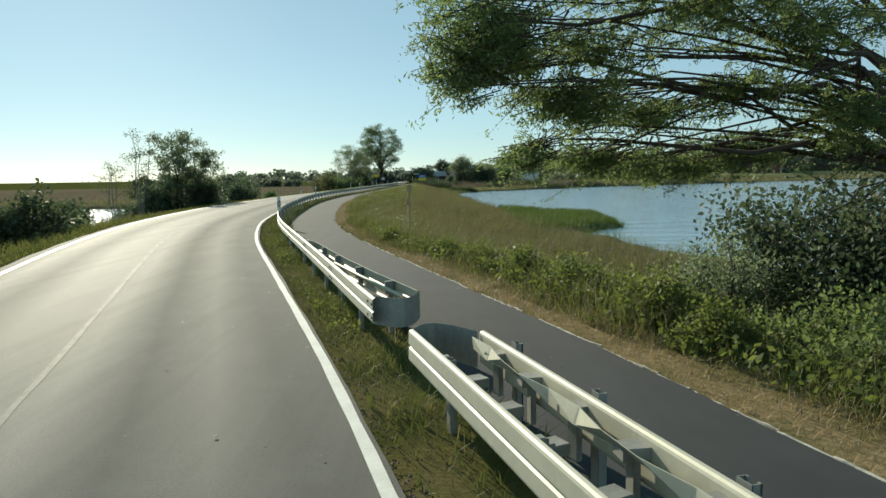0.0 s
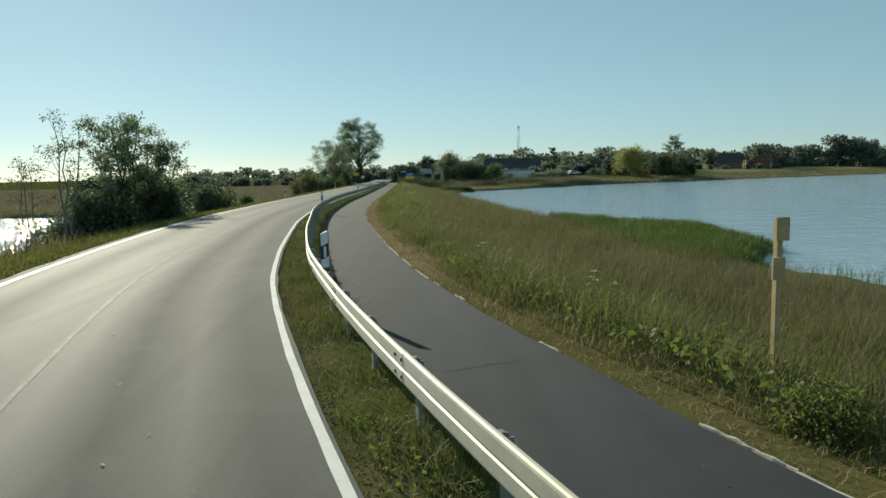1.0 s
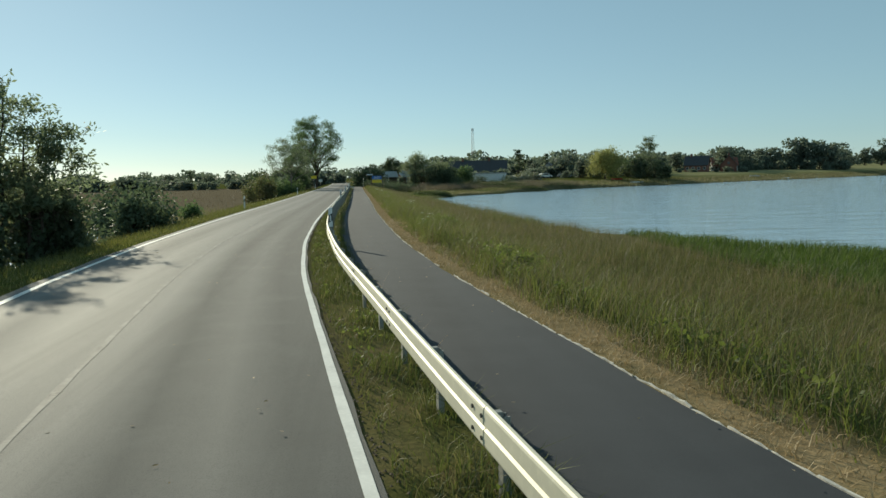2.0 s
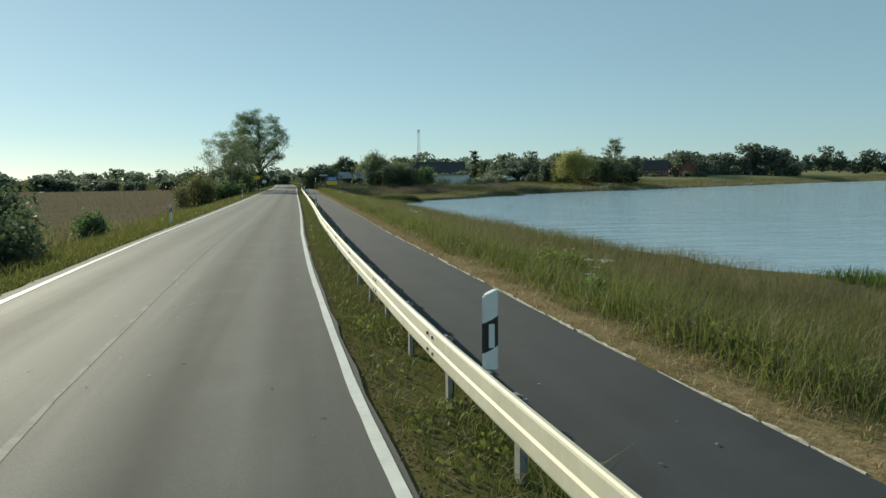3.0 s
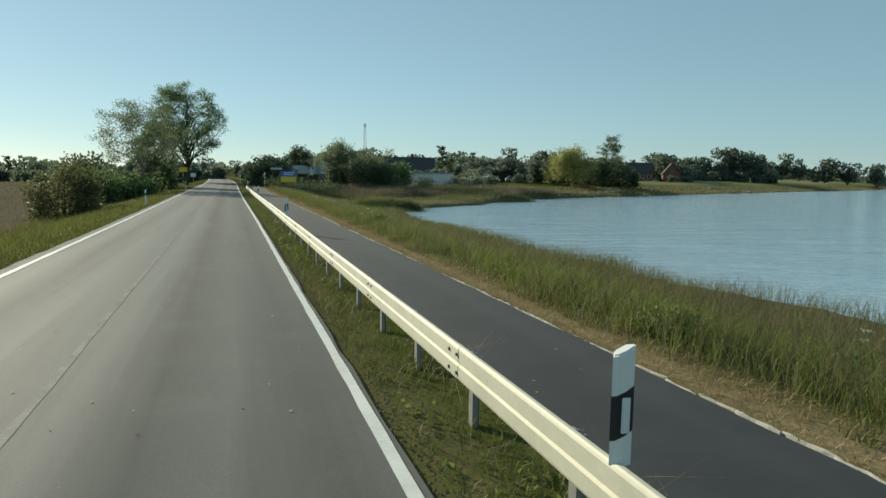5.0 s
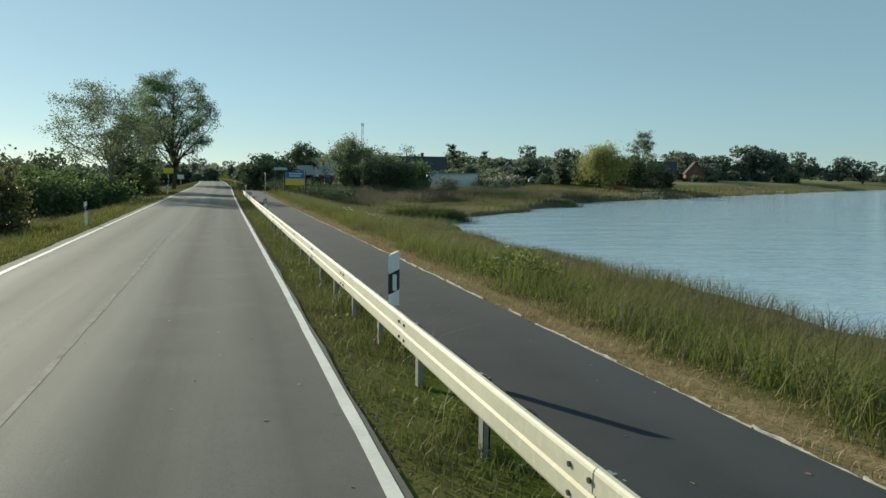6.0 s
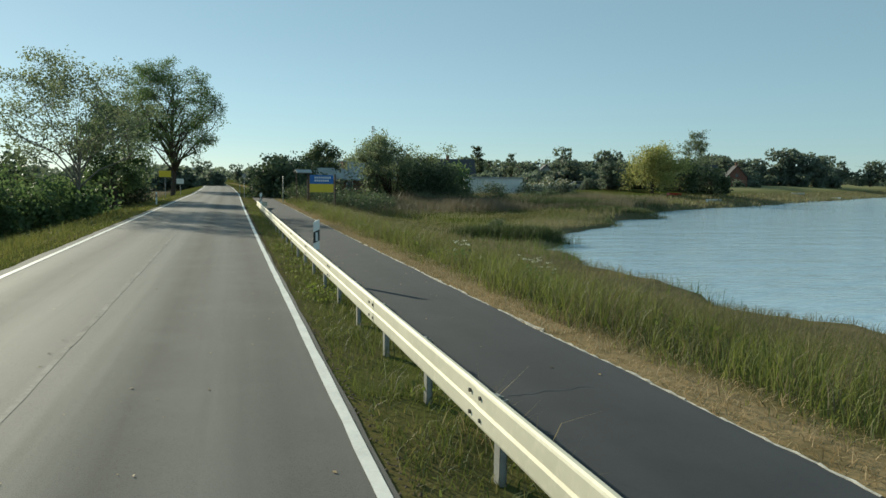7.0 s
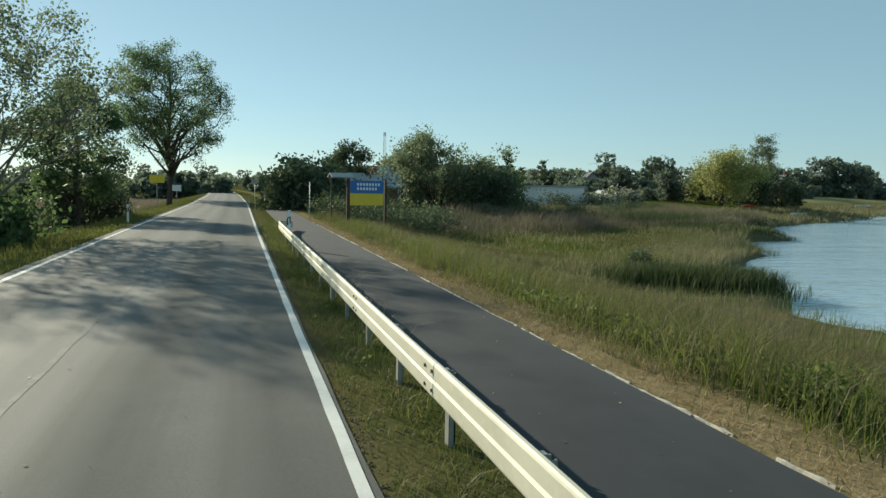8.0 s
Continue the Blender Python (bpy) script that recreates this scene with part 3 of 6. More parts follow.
def long_rail():
    rail = tagged(new("guardrail"), "long galvanised W-beam guardrail along the road verge", "guardrail")
    y = BAY0
    ends = [7.4]
    while y < 158:
        ends.append(y)
        y += BAY
    ends.append(161)
    for a, b in zip(ends, ends[1:]):
        n = 5
        ys = [a - 0.12 + (b + 0.12 - a) * i / (n - 1) for i in range(n)]
        last = b == 161
        pts = [at(v, rail_o(v) + 0.004 * (ends.index(a) % 2) + (0.9 * max(0, (v - 156) / 5) ** 2 if v > 156 else 0), RAIL_TOP - (0.25 * max(0, (v - 157) / 4) if v > 157 else 0)) for v in ys]
        beam(pts, rail)
        for k in (0.0, 0.5):
            yy = a + (b - a) * k - 0.06
            if yy > 8 and b < 161:
                rail_post(rail, yy, rail_o(yy))
        for dy in (-0.1, 0.1):
            for dz in (-0.075, -0.235):
                place("bolt", BOLT_ME, rail, Matrix.Translation(at(a + dy, rail_o(a) - 0.040, RAIL_TOP + dz)) @ Matrix.Rotation(heading(a), 4, "Z"))
    # the doubled start at the gap: a rear beam, a rounded nose and braces
    rear = [(14.1, 0.78), (13.4, 0.89), (12.0, 0.93), (10.6, 0.98), (9.2, 1.07), (7.55, 1.22)]
    beam([at(y, o, RAIL_TOP + 0.01) for y, o in rear], rail, "rear beam facing the path", left=True)
    nose = [at(7.45 - 0.35 * math.sin(math.pi * k / 8), 0.64 + 0.58 * k / 8, RAIL_TOP) + Vector((0, 0.18 * k / 8, 0)) for k in range(9)]
    vs, fs = [], []
    for p in nose:
        vs += [p, p - Vector((0, 0, 0.32)), p - Vector((0, 0, 0.32)) + Vector((0, 0.006, 0)), p + Vector((0, 0.006, 0))]
    for i in range(8):
        for k in range(4):
            fs.append((4 * i + k, 4 * i + (k + 1) % 4, 4 * i + 4 + (k + 1) % 4, 4 * i + 4 + k))
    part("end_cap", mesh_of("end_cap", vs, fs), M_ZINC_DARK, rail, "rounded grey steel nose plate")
    part("brace", tubes("brace", [[(at(10.6, 0.76, 0.59), 0.022), (at(9.2, 0.88, 0.58), 0.022), (at(7.6, 1.04, 0.57), 0.022)]], 8), M_ZINC, rail, "bright steel tension rod")
    for y, o in ((12.6, 0.89), (11.3, 0.91), (9.8, 0.96), (8.4, 1.06)):
        place("post", POST_ME, rail, Matrix.Translation(at(y, o + 0.08, RAIL_TOP - 0.03)) @ Matrix.Rotation(heading(y), 4, "Z"))
        place("spacer", SPACER_ME, rail, Matrix.Translation(at(y, o - 0.0, RAIL_TOP - 0.09)) @ Matrix.Rotation(heading(y), 4, "Z"))
    return rail


def near_rail():
    rail = tagged(new("guardrail"), "doubled galvanised guardrail end with rounded nose beside a gap", "guardrail")
    for a, b in ((-9, -5), (-5, -1), (-1, 2.4), (2.4, 5.75)):
        beam([at(a + (b - a) * i / 4, 0.64, RAIL_TOP) for i in range(5)], rail)
        for k in (0.3, 0.8):
            rail_post(rail, a + (b - a) * k, 0.64)
    beam([at(y, o, RAIL_TOP + 0.01) for y, o in ((-9, 1.26), (-4, 1.26), (0, 1.26), (2.8, 1.26), (5.5, 1.23))], rail, "rear beam facing the path")
    vs, fs = [], []
    for i, y in enumerate(np.arange(-9, 5.4, 0.35)):
        bend = 0.045 * math.sin(i * 1.6)
        p, q = at(y, 1.05 + bend, RAIL_TOP + 0.0), at(y, 1.095 - bend, RAIL_TOP - 0.11)
        side = Vector((0.006, 0, 0))
        vs += [p, p + side, q + side, q]
    for i in range(len(vs) // 4 - 1):
        for k in range(4):
            fs.append((4 * i + k, 4 * i + (k + 1) % 4, 4 * i + 4 + (k + 1) % 4, 4 * i + 4 + k))
    part("inner_strip", mesh_of("inner_strip", vs, fs), M_ZINC, rail, "thin bent steel strip between the beams")
    nose = [at(5.75 + 0.30 * math.sin(math.pi * k / 8), 0.64 + 0.62 * k / 8, RAIL_TOP) - Vector((0, 0.25 * k / 8, 0)) for k in range(9)]
    vs, fs = [], []
    for p in nose:
        vs += [p, p - Vector((0, 0, 0.32)), p - Vector((0, 0.006, 0.32)), p - Vector((0, 0.006, 0))]
    for i in range(8):
        for k in range(4):
            fs.append((4 * i + k, 4 * i + (k + 1) % 4, 4 * i + 4 + (k + 1) % 4, 4 * i + 4 + k))
    part("end_cap", mesh_of("end_cap", vs, fs), M_ZINC_DARK, rail, "rounded grey steel nose plate")
    block = bpy.data.meshes.new("spacer_block")
    bm = boxes(((-0.085, -0.07, -0.07), (0.085, 0.07, 0.0)), ((-0.02, -0.05, -0.34), (0.02, 0.05, -0.07)), bevel=0.005)
    bm.to_mesh(block)
    bm.free()
    block.materials.append(M_ZINC_DARK)
    for i in range(7):
        y = 5.0 - i * 0.62
        place("spacer_block", block, rail, Matrix.Translation(at(y, 1.16, RAIL_TOP - 0.05)) @ Matrix.Rotation(heading(y) + radians(8 * (-1) ** i), 4, "Z"))
        place("spacer_block", block, rail, Matrix.Translation(at(y - 0.25, 0.86, RAIL_TOP - 0.16)) @ Matrix.Rotation(heading(y) + radians(12), 4, "Z"))
        if i % 2 == 0:
            place("post", POST_ME, rail, Matrix.Translation(at(y, 1.36, RAIL_TOP + 0.02)) @ Matrix.Rotation(heading(y), 4, "Z"))
    return rail


long_rail()
near_rail()


# ---- delineator posts ----
def delineator(label, bars, foot=-0.7):
    """A white plastic roadside marker with slanted black band and reflectors; it looks along -y."""
    d = tagged(new("delineator_post"), label, "delineator post", "roadside delineator posts")
    bm = bmesh.new()
    pr = [(-0.06, 0.0), (-0.045, -0.022), (0.0, -0.03), (0.045, -0.022), (0.06, 0.0), (0.03, 0.045), (-0.03, 0.045)]
    lo = [bm.verts.new((x, y, foot)) for x, y in pr]
    hi = [bm.verts.new((x, y, 1.00 + (x + 0.06) * 0.45)) for x, y in pr]
    for i in range(7):
        bm.faces.new((lo[i], lo[(i + 1) % 7], hi[(i + 1) % 7], hi[i]))
    bm.faces.new(hi)
    bm.faces.new(list(reversed(lo)))
    bmesh.ops.bevel(bm, geom=[e for e in bm.edges if abs(e.verts[0].co.z - e.verts[1].co.z) < 0.2 and e.verts[0].co.z > 0.5], offset=0.008, segments=2, affect="EDGES")
    part("body", bm, M_WHITE, d)
    bm = bmesh.new()
    lo = [bm.verts.new((x * 1.04, y * 1.06, 0.58 + (x + 0.06) * 0.5)) for x, y in pr]
    hi = [bm.verts.new((x * 1.04, y * 1.06, 0.80 + (x + 0.06) * 0.5)) for x, y in pr]
    for i in range(7):
        bm.faces.new((lo[i], lo[(i + 1) % 7], hi[(i + 1) % 7], hi[i]))
    part("band", bm, M_BLACK, d, "slanted black band")
    if foot > 0:
        part("bracket", boxes(((-0.05, -0.12, foot - 0.03), (-0.02, 0.03, foot + 0.005)), bevel=0.004), M_ZINC_DARK, d, "steel bracket on the rail")
    if bars == 1:
        part("reflector", boxes(((-0.022, -0.040, 0.625), (0.022, -0.030, 0.80)), bevel=0.003), M_REFLECT, d, "upright white reflector")
    else:
        for z in (0.66, 0.76):
            bm = bmesh.new()
            bmesh.ops.create_cone(bm, cap_ends=True, segments=14, radius1=0.03, radius2=0.027, depth=0.012)
            bmesh.ops.rotate(bm, verts=bm.verts, matrix=Matrix.Rotation(radians(90), 3, "X"))
            bmesh.ops.translate(bm, verts=bm.verts, vec=(0, -0.036, z))
            part("reflector", bm, M_REFLECT, d, "round reflector")
    return d


RIGHT_LABEL = "white plastic delineator post with black band behind the guardrail"
d_right = delineator(RIGHT_LABEL, 1, 0.46)
d_right.matrix_basis = Matrix.Translation(at(26.3, 0.84, 0.16)) @ Matrix.Rotation(heading(26.3), 4, "Z") @ Matrix.Scale(1.0, 4)
for y, o in ((51.8, 0.84), (82.9, 0.78), (103.9, 0.80), (127.0, 0.80), (152.2, 0.80)):
    copy_thing(d_right, Matrix.Translation(at(y, o, 0.12)) @ Matrix.Rotation(heading(y), 4, "Z"))
d_left = delineator("white plastic delineator post with two round reflectors in grass", 2)
d_left.matrix_basis = Matrix.Translation(at(81.7, -6.4, -0.10)) @ Matrix.Rotation(heading(81.7), 4, "Z") @ Matrix.Scale(0.90, 4)
for y in (126.0, 167.0):
    copy_thing(d_left, Matrix.Translation(at(y, -6.3, -0.08)) @ Matrix.Rotation(heading(y), 4, "Z"))


def marker_post(x, y):
    """A wooden post with two small boards, in the bank's grass."""
    z = float(ground_z(np.array(x), np.array(y)))
    m = tagged(new("wooden_post"), "pale wooden post with two small wooden boards in grass", "wooden post")
    m.matrix_basis = Matrix.Translation((x, y, 0)) @ Matrix.Rotation(radians(14), 4, "Z")
    part("post", boxes(((-0.02, -0.035, z - 0.4), (0.045, 0.04, 1.60)), bevel=0.008), M_WOOD, m)
    part("board", boxes(((-0.07, -0.075, 1.40), (0.09, -0.038, 1.64)), bevel=0.006), M_WOOD, m)
    part("board", boxes(((-0.10, -0.075, 1.00), (0.05, -0.038, 1.23)), bevel=0.006), M_WOOD, m)


marker_post(-1.06, 22.3)


# ---- trees and bushes ----
def crown_points(rng, ends, n, spread, floor):
    """Leaf places in uneven clumps round the branch ends."""
    ends = np.array(ends)
    w = rng.uniform(0.3, 1.0, len(ends))
    pick = rng.choice(len(ends), n, p=w / w.sum())
    p = ends[pick] + np.clip(rng.normal(size=(n, 3)), -1.25, 1.25) * spread * rng.uniform(0.4, 1.2, (n, 1)) * [[1, 1, 0.75]]
    p[:, 2] = np.maximum(p[:, 2], floor + rng.uniform(0, 0.4, n))
    return p


def tree(name, seed, h, rx, base, leaf_n, leaf, mat, label, trunk_r=0.2, bark=None, limbs=12, low=0.25, shape=1.0, spread=0.09, stems=1, droop=0.0, aspect=1.8, category="tree", twigs=4, skirt=0, rounded=False):
    """A trunk or several stems with limbs and twigs, and a crown of small leaves round their ends."""
    rng = np.random.default_rng(seed)
    t = tagged(new(name), label, category)
    lines, ends = [], []
    for s in range(stems):
        a0 = rng.uniform(0, 6.28)
        lean = 0.0 if stems == 1 else rng.uniform(0.15, 0.5) * rx
        foot = np.array([math.cos(a0), math.sin(a0), 0]) * (0 if stems == 1 else 0.12 * rx)
        top = np.array([math.cos(a0) * lean + rng.normal() * 0.04 * h, math.sin(a0) * lean + rng.normal() * 0.04 * h, h * rng.uniform(0.84, 0.97)])
        spine = []
        for i in range(7):
            f = i / 6
            p = foot + (top - foot) * f + rng.normal(size=3) * 0.018 * h * (0 < i < 6) * [1, 1, 0]
            spine.append((p, trunk_r / math.sqrt(stems) * (1 - 0.9 * f) + 0.012))
        spine[0] = (spine[0][0] - [0, 0, 0.3], spine[0][1] * 1.3)
        lines.append(spine)
        ends.append(top)
        for k in range(limbs // stems):
            f = low + (0.95 - low) * (k + rng.uniform(0, 0.9)) / (limbs // stems)
            i = min(5, int(f * 6))
            root = spine[i][0] + (spine[i + 1][0] - spine[i][0]) * (f * 6 - i)
            az = k * 2.4 + rng.uniform(-0.5, 0.5) + a0
            g = (f - low) / (1 - low)
            reach = rx * (math.sin(math.pi * min(1, 0.22 + 0.72 * g)) ** shape) * rng.uniform(0.7, 1.05)
            up = h * rng.uniform(0.06, 0.2) * (1 - 0.4 * g)
            tip = root + np.array([math.cos(az) * reach, math.sin(az) * reach, up])
            tip[2] = min(tip[2], h * 0.98)
            mid = root + (tip - root) * 0.5 + np.array([0, 0, -0.02 * h if droop else 0.03 * h]) + rng.normal(size=3) * 0.05 * reach
            r = spine[i][1] * 0.45
            lines.append([(root, r), (mid, r * 0.6), (tip, 0.012)])
            ends += [tip, tip * 0.6 + mid * 0.4]
            for q in range(twigs):
                st = mid + (tip - mid) * rng.uniform(0, 0.8)
                e = st + rng.normal(size=3) * np.array([0.28, 0.28, 0.2]) * rx + [0, 0, 0.04 * h - droop * 0.12 * h]
                e[2] = min(e[2], h)
                lines.append([(st, r * 0.3), ((st + e) / 2 + rng.normal(size=3) * 0.03 * rx, r * 0.2 + 0.004), (e, 0.006)])
                ends += [e, (st + e) / 2]
    for k in range(skirt):
        az, g = rng.uniform(0, 6.28), rng.uniform(0.3, 1.0)
        e = np.array([math.cos(az) * rx * g * 0.9, math.sin(az) * rx * g * 0.9, h * rng.uniform(0.04, 0.38)])
        lines.append([(np.array([0, 0, h * 0.03]), 0.05), (e, 0.02)])
        ends += [e, e * 0.75]
    if rounded:
        mid_z, half = h * (low + 1.0) * 0.5, h * (1 - low) * 0.53

        def inside(p):
            d = np.asarray(p) - [0, 0, mid_z]
            r = math.sqrt((d[0] ** 2 + d[1] ** 2) / rx ** 2 + (d[2] / half) ** 2)
            return np.asarray(p) if r < 0.9 or (d[2] < -0.6 * half and math.hypot(d[0], d[1]) < 0.25 * rx) else [0, 0, mid_z] + d * 0.9 / r

        lines = [[(inside(p), r) for p, r in line] for line in lines]
        ends = [inside(p) for p in ends]
    part("trunk", tubes("trunk", lines, 5), bark or M_BARK, t, "dark bark trunk and limbs")
    if leaf_n:
        if skirt:
            n = 16
            mid = rng.normal(size=(n, 3)) * [[0.42 * rx, 0.42 * rx, 0.19 * h]] + [[0, 0, 0.50 * h]]
            mid = np.concatenate([mid, [[0, 0, 0.80 * h], [0, 0, 0.3 * h]]])
            mid[:, :2] = np.clip(mid[:, :2], -0.7 * rx, 0.7 * rx)
            mid[:, 2] = np.clip(mid[:, 2], 0.16 * h, 0.84 * h)
            rad = rng.uniform(0.34, 0.5, len(mid)) * rx
            k = rng.choice(len(mid), leaf_n, p=rad ** 2 / (rad ** 2).sum())
            d = rng.normal(size=(leaf_n, 3))
            d /= np.linalg.norm(d, axis=1)[:, None]
            pts = mid[k] + d * rad[k][:, None] * rng.uniform(0.3, 1.0, (leaf_n, 1)) ** 0.5 * [[1, 1, 0.85]]
            pts[:, 2] = np.maximum(pts[:, 2], base)
        else:
            pts = crown_points(rng, ends, leaf_n, spread * (rx + h * 0.3), base)
        if rounded:
            zc, rz = h * (low + 1.0) * 0.5, h * (1 - low) * 0.53
            far = np.hypot(pts[:, 0], pts[:, 1]) ** 2 / (rx * 1.03) ** 2 + ((pts[:, 2] - zc) / rz) ** 2
            az, up = np.arctan2(pts[:, 1], pts[:, 0]), (pts[:, 2] - zc) / rz
            ragged = 0.92 + 0.16 * np.sin(3 * az + seed) * np.cos(4 * up + seed) + 0.12 * np.sin(7 * az - 2 * seed + 5 * up)
            pts = pts[far < ragged + rng.uniform(-0.08, 0.08, len(pts))]
        part("crown", leaves("crown", pts, leaf, rng, aspect, droop), mat, t)
    return t


def broad_tree(name, seed, h, rx, low, leaf_n, leaf, mat, label, trunk_r, bark=None, limbs=24, fork=0.8, category="tree"):
    """A tree whose limbs fan out to a broad crown, fork into branches and twigs and end in separate clumps of leaves."""
    rng = np.random.default_rng(seed)
    t = tagged(new(name), label, category)
    mid, half = h * (low + 1) / 2, h * (1 - low) / 2
    bend = rng.normal(size=(6, 2)) * 0.012 * h
    bend[0] = 0
    top = fork * h
    spine = [np.array([bend[i, 0], bend[i, 1], top * i / 5]) for i in range(6)]
    rad = [trunk_r * (1 - 0.8 * i / 5) for i in range(6)]
    lines = [[(spine[0] - [0, 0, 0.4], trunk_r * 1.45)] + list(zip(spine, rad))]
    tips = []
    for k in range(limbs):
        u = 1 - 1.75 * (k + 0.5) / limbs
        az = k * 2.39996 + rng.uniform(-0.3, 0.3)
        s_ = math.sqrt(max(0.05, 1 - u * u))
        lump = rng.uniform(0.62, 1.02)
        goal = np.array([math.cos(az) * s_ * rx, math.sin(az) * s_ * rx, mid + u * half])
        goal = np.array([0, 0, mid]) + (goal - [0, 0, mid]) * lump
        f = min(0.98, max(low * 0.8 / fork, (goal[2] / h - 0.32 * s_) / fork))
        i = min(4, int(f * 5))
        root = spine[i] + (spine[i + 1] - spine[i]) * (f * 5 - i)
        r0 = (rad[i] + (rad[i + 1] - rad[i]) * (f * 5 - i)) * 0.55
        a = root + (goal - root) * 0.35 + np.array([0, 0, 0.05 * h]) + rng.normal(size=3) * 0.02 * h
        b = root + (goal - root) * 0.7 + np.array([0, 0, 0.04 * h]) + rng.normal(size=3) * 0.02 * h
        lines.append([(root, r0), (a, r0 * 0.72), (b, r0 * 0.45), (goal, 0.018)])
        tips.append((goal, 1.0))
        for q in range(5):
            g = rng.uniform(0.3, 0.95)
            st = a + (goal - a) * g
            e = st + rng.normal(size=3) * [0.24 * rx, 0.24 * rx, 0.15 * rx] + (goal - root) * 0.10 + [0, 0, 0.03 * h]
            d = e - [0, 0, mid]
            out = math.sqrt((d[0] ** 2 + d[1] ** 2) / rx ** 2 + (d[2] / half) ** 2)
            e = e if out < 1.02 else [0, 0, mid] + d * 1.02 / out
            lines.append([(st, r0 * 0.4), ((st + e) / 2 + rng.normal(size=3) * 0.03 * rx, r0 * 0.25 + 0.006), (e, 0.012)])
            tips.append((e, rng.uniform(0.5, 1.1)))
            for w in range(2):
                tw = e + rng.normal(size=3) * [0.11 * rx, 0.11 * rx, 0.08 * rx]
                lines.append([((st + e) / 2, r0 * 0.2), (tw, 0.007)])
                tips.append((tw, rng.uniform(0.35, 0.9)))
    part("trunk", tubes("trunk", lines, 6), bark or M_BARK, t, "bark trunk and spreading limbs")
    place_ = np.array([p for p, _ in tips])
    size = np.array([w for _, w in tips])
    pick = rng.choice(len(tips), leaf_n, p=size ** 2 / (size ** 2).sum())
    d = rng.normal(size=(leaf_n, 3))
    d /= np.linalg.norm(d, axis=1)[:, None]
    pts = place_[pick] + d * (size[pick] * 0.21 * rx)[:, None] * rng.uniform(0.1, 1.0, (leaf_n, 1)) ** 0.6 * [[1, 1, 0.7]]
    part("crown", leaves("crown", pts, leaf, rng, 1.6), mat, t)
    return t


def bush(name, seed, h, rx, ry, leaf_n, leaf, mat, label, lumps=16, category="bush", aspect=1.7):
    """Stems from one foot and a lumpy crown that reaches to the ground."""
    rng = np.random.default_rng(seed)
    leaf = leaf * 1.4 if leaf > 0.08 and leaf_n < 10000 else leaf
    t = tagged(new(name), label, category)
    lines, ends = [], []
    for k in range(lumps):
        az, g = rng.uniform(0, 6.28), math.sqrt(rng.uniform(0.03, 1))
        x, y = math.cos(az) * rx * g * 0.9, math.sin(az) * ry * g * 0.9
        z = h * (0.30 + 0.62 * math.sqrt(max(0.02, 1 - 0.85 * g * g)) * rng.uniform(0.55, 1.05))
        e = np.array([x, y, z])
        lines.append([(np.array([x * 0.15, y * 0.15, -0.3]), 0.03 + 0.01 * h), (e * [0.55, 0.55, 0.5], 0.02 + 0.004 * h), (e, 0.008)])
        for f in (1.0, 0.8, 0.6, 0.4, 0.24, 0.12):
            ends.append(e * [1, 1, f])
        for q in range(2):
            tw = e + rng.normal(size=3) * [0.18 * rx, 0.18 * ry, 0.12 * h]
            lines.append([(e * 0.85, 0.012), (tw, 0.005)])
            ends.append(tw)
    part("stem", tubes("stem", lines, 4), M_BARK, t, "thin dark stems")
    pts = crown_points(rng, ends, leaf_n, min(0.75, 0.13 * (rx + ry + h) / 1.6), 0.05)
    part("crown", leaves("crown", pts, leaf, rng, aspect), mat, t)
    return t


def gz(x, y):
    return float(ground_z(np.array(float(x)), np.array(float(y))))


def stand(ob, x, y, turn=0.0, size=1.0, sink=0.1, wide=1.0):
    ob.matrix_basis = Matrix.Translation((x, y, gz(x, y) - sink)) @ Matrix.Rotation(radians(turn), 4, "Z") @ Matrix.Diagonal((size * wide, size * wide, size, 1))
    return ob


def again(ob, x, y, turn=0.0, size=1.0, sink=0.1, wide=1.0):
    m = Matrix.Translation((x, y, gz(x, y) - sink)) @ Matrix.Rotation(radians(turn), 4, "Z") @ Matrix.Diagonal((size * wide, size * wide, size, 1))
    c = copy_thing(ob, Matrix())
    c.matrix_basis = m
    return c


# the tall tree and its neighbours left of the road
stand(broad_tree("roadside_tree", 11, 18.6, 6.5, 0.22, 38000, 0.13, M_LEAF, "tall broad-crowned green roadside tree with a dark trunk", 0.36, limbs=38, fork=0.85), -20.4, 219.5, 40)
stand(broad_tree("roadside_tree", 23, 10.4, 4.5, 0.28, 12500, 0.10, M_LEAF_GREY, "open-crowned tree with pale backlit leaves and forked limbs", 0.20, M_BARK_PALE, limbs=24, fork=0.5), -21.3, 161.4)
stand(tree("roadside_tree", 27, 9.4, 3.4, 0.8, 20000, 0.115, M_LEAF, "dense olive green tree beside the road", 0.18, limbs=18, low=0.12, spread=0.08, twigs=5, rounded=True), -21.7, 177.0)
stand(bush("bush", 31, 3.6, 3.0, 3.0, 8200, 0.125, M_LEAF, "dense green bush under the roadside trees"), -24.8, 156.5)
stand(bush("bush", 32, 3.0, 2.4, 3.5, 7800, 0.125, M_LEAF, "dark green bush under the roadside trees"), -22.2, 161.5)
stand(bush("bush", 33, 3.6, 2.4, 3.5, 7200, 0.105, M_LEAF_DARK, "dark green bush behind the roadside trees"), -21.6, 180.0)
stand(bush("bush", 34, 4.4, 1.8, 1.9, 5600, 0.10, M_LEAF_BROWN, "ragged bush with brown-green leaves on the bank", lumps=9), -23.0, 133.0)
stand(bush("bush", 35, 4.8, 2.6, 2.6, 2500, 0.18, M_LEAF_DARK, "dark rounded bush at the field's edge"), -28.3, 172.0)
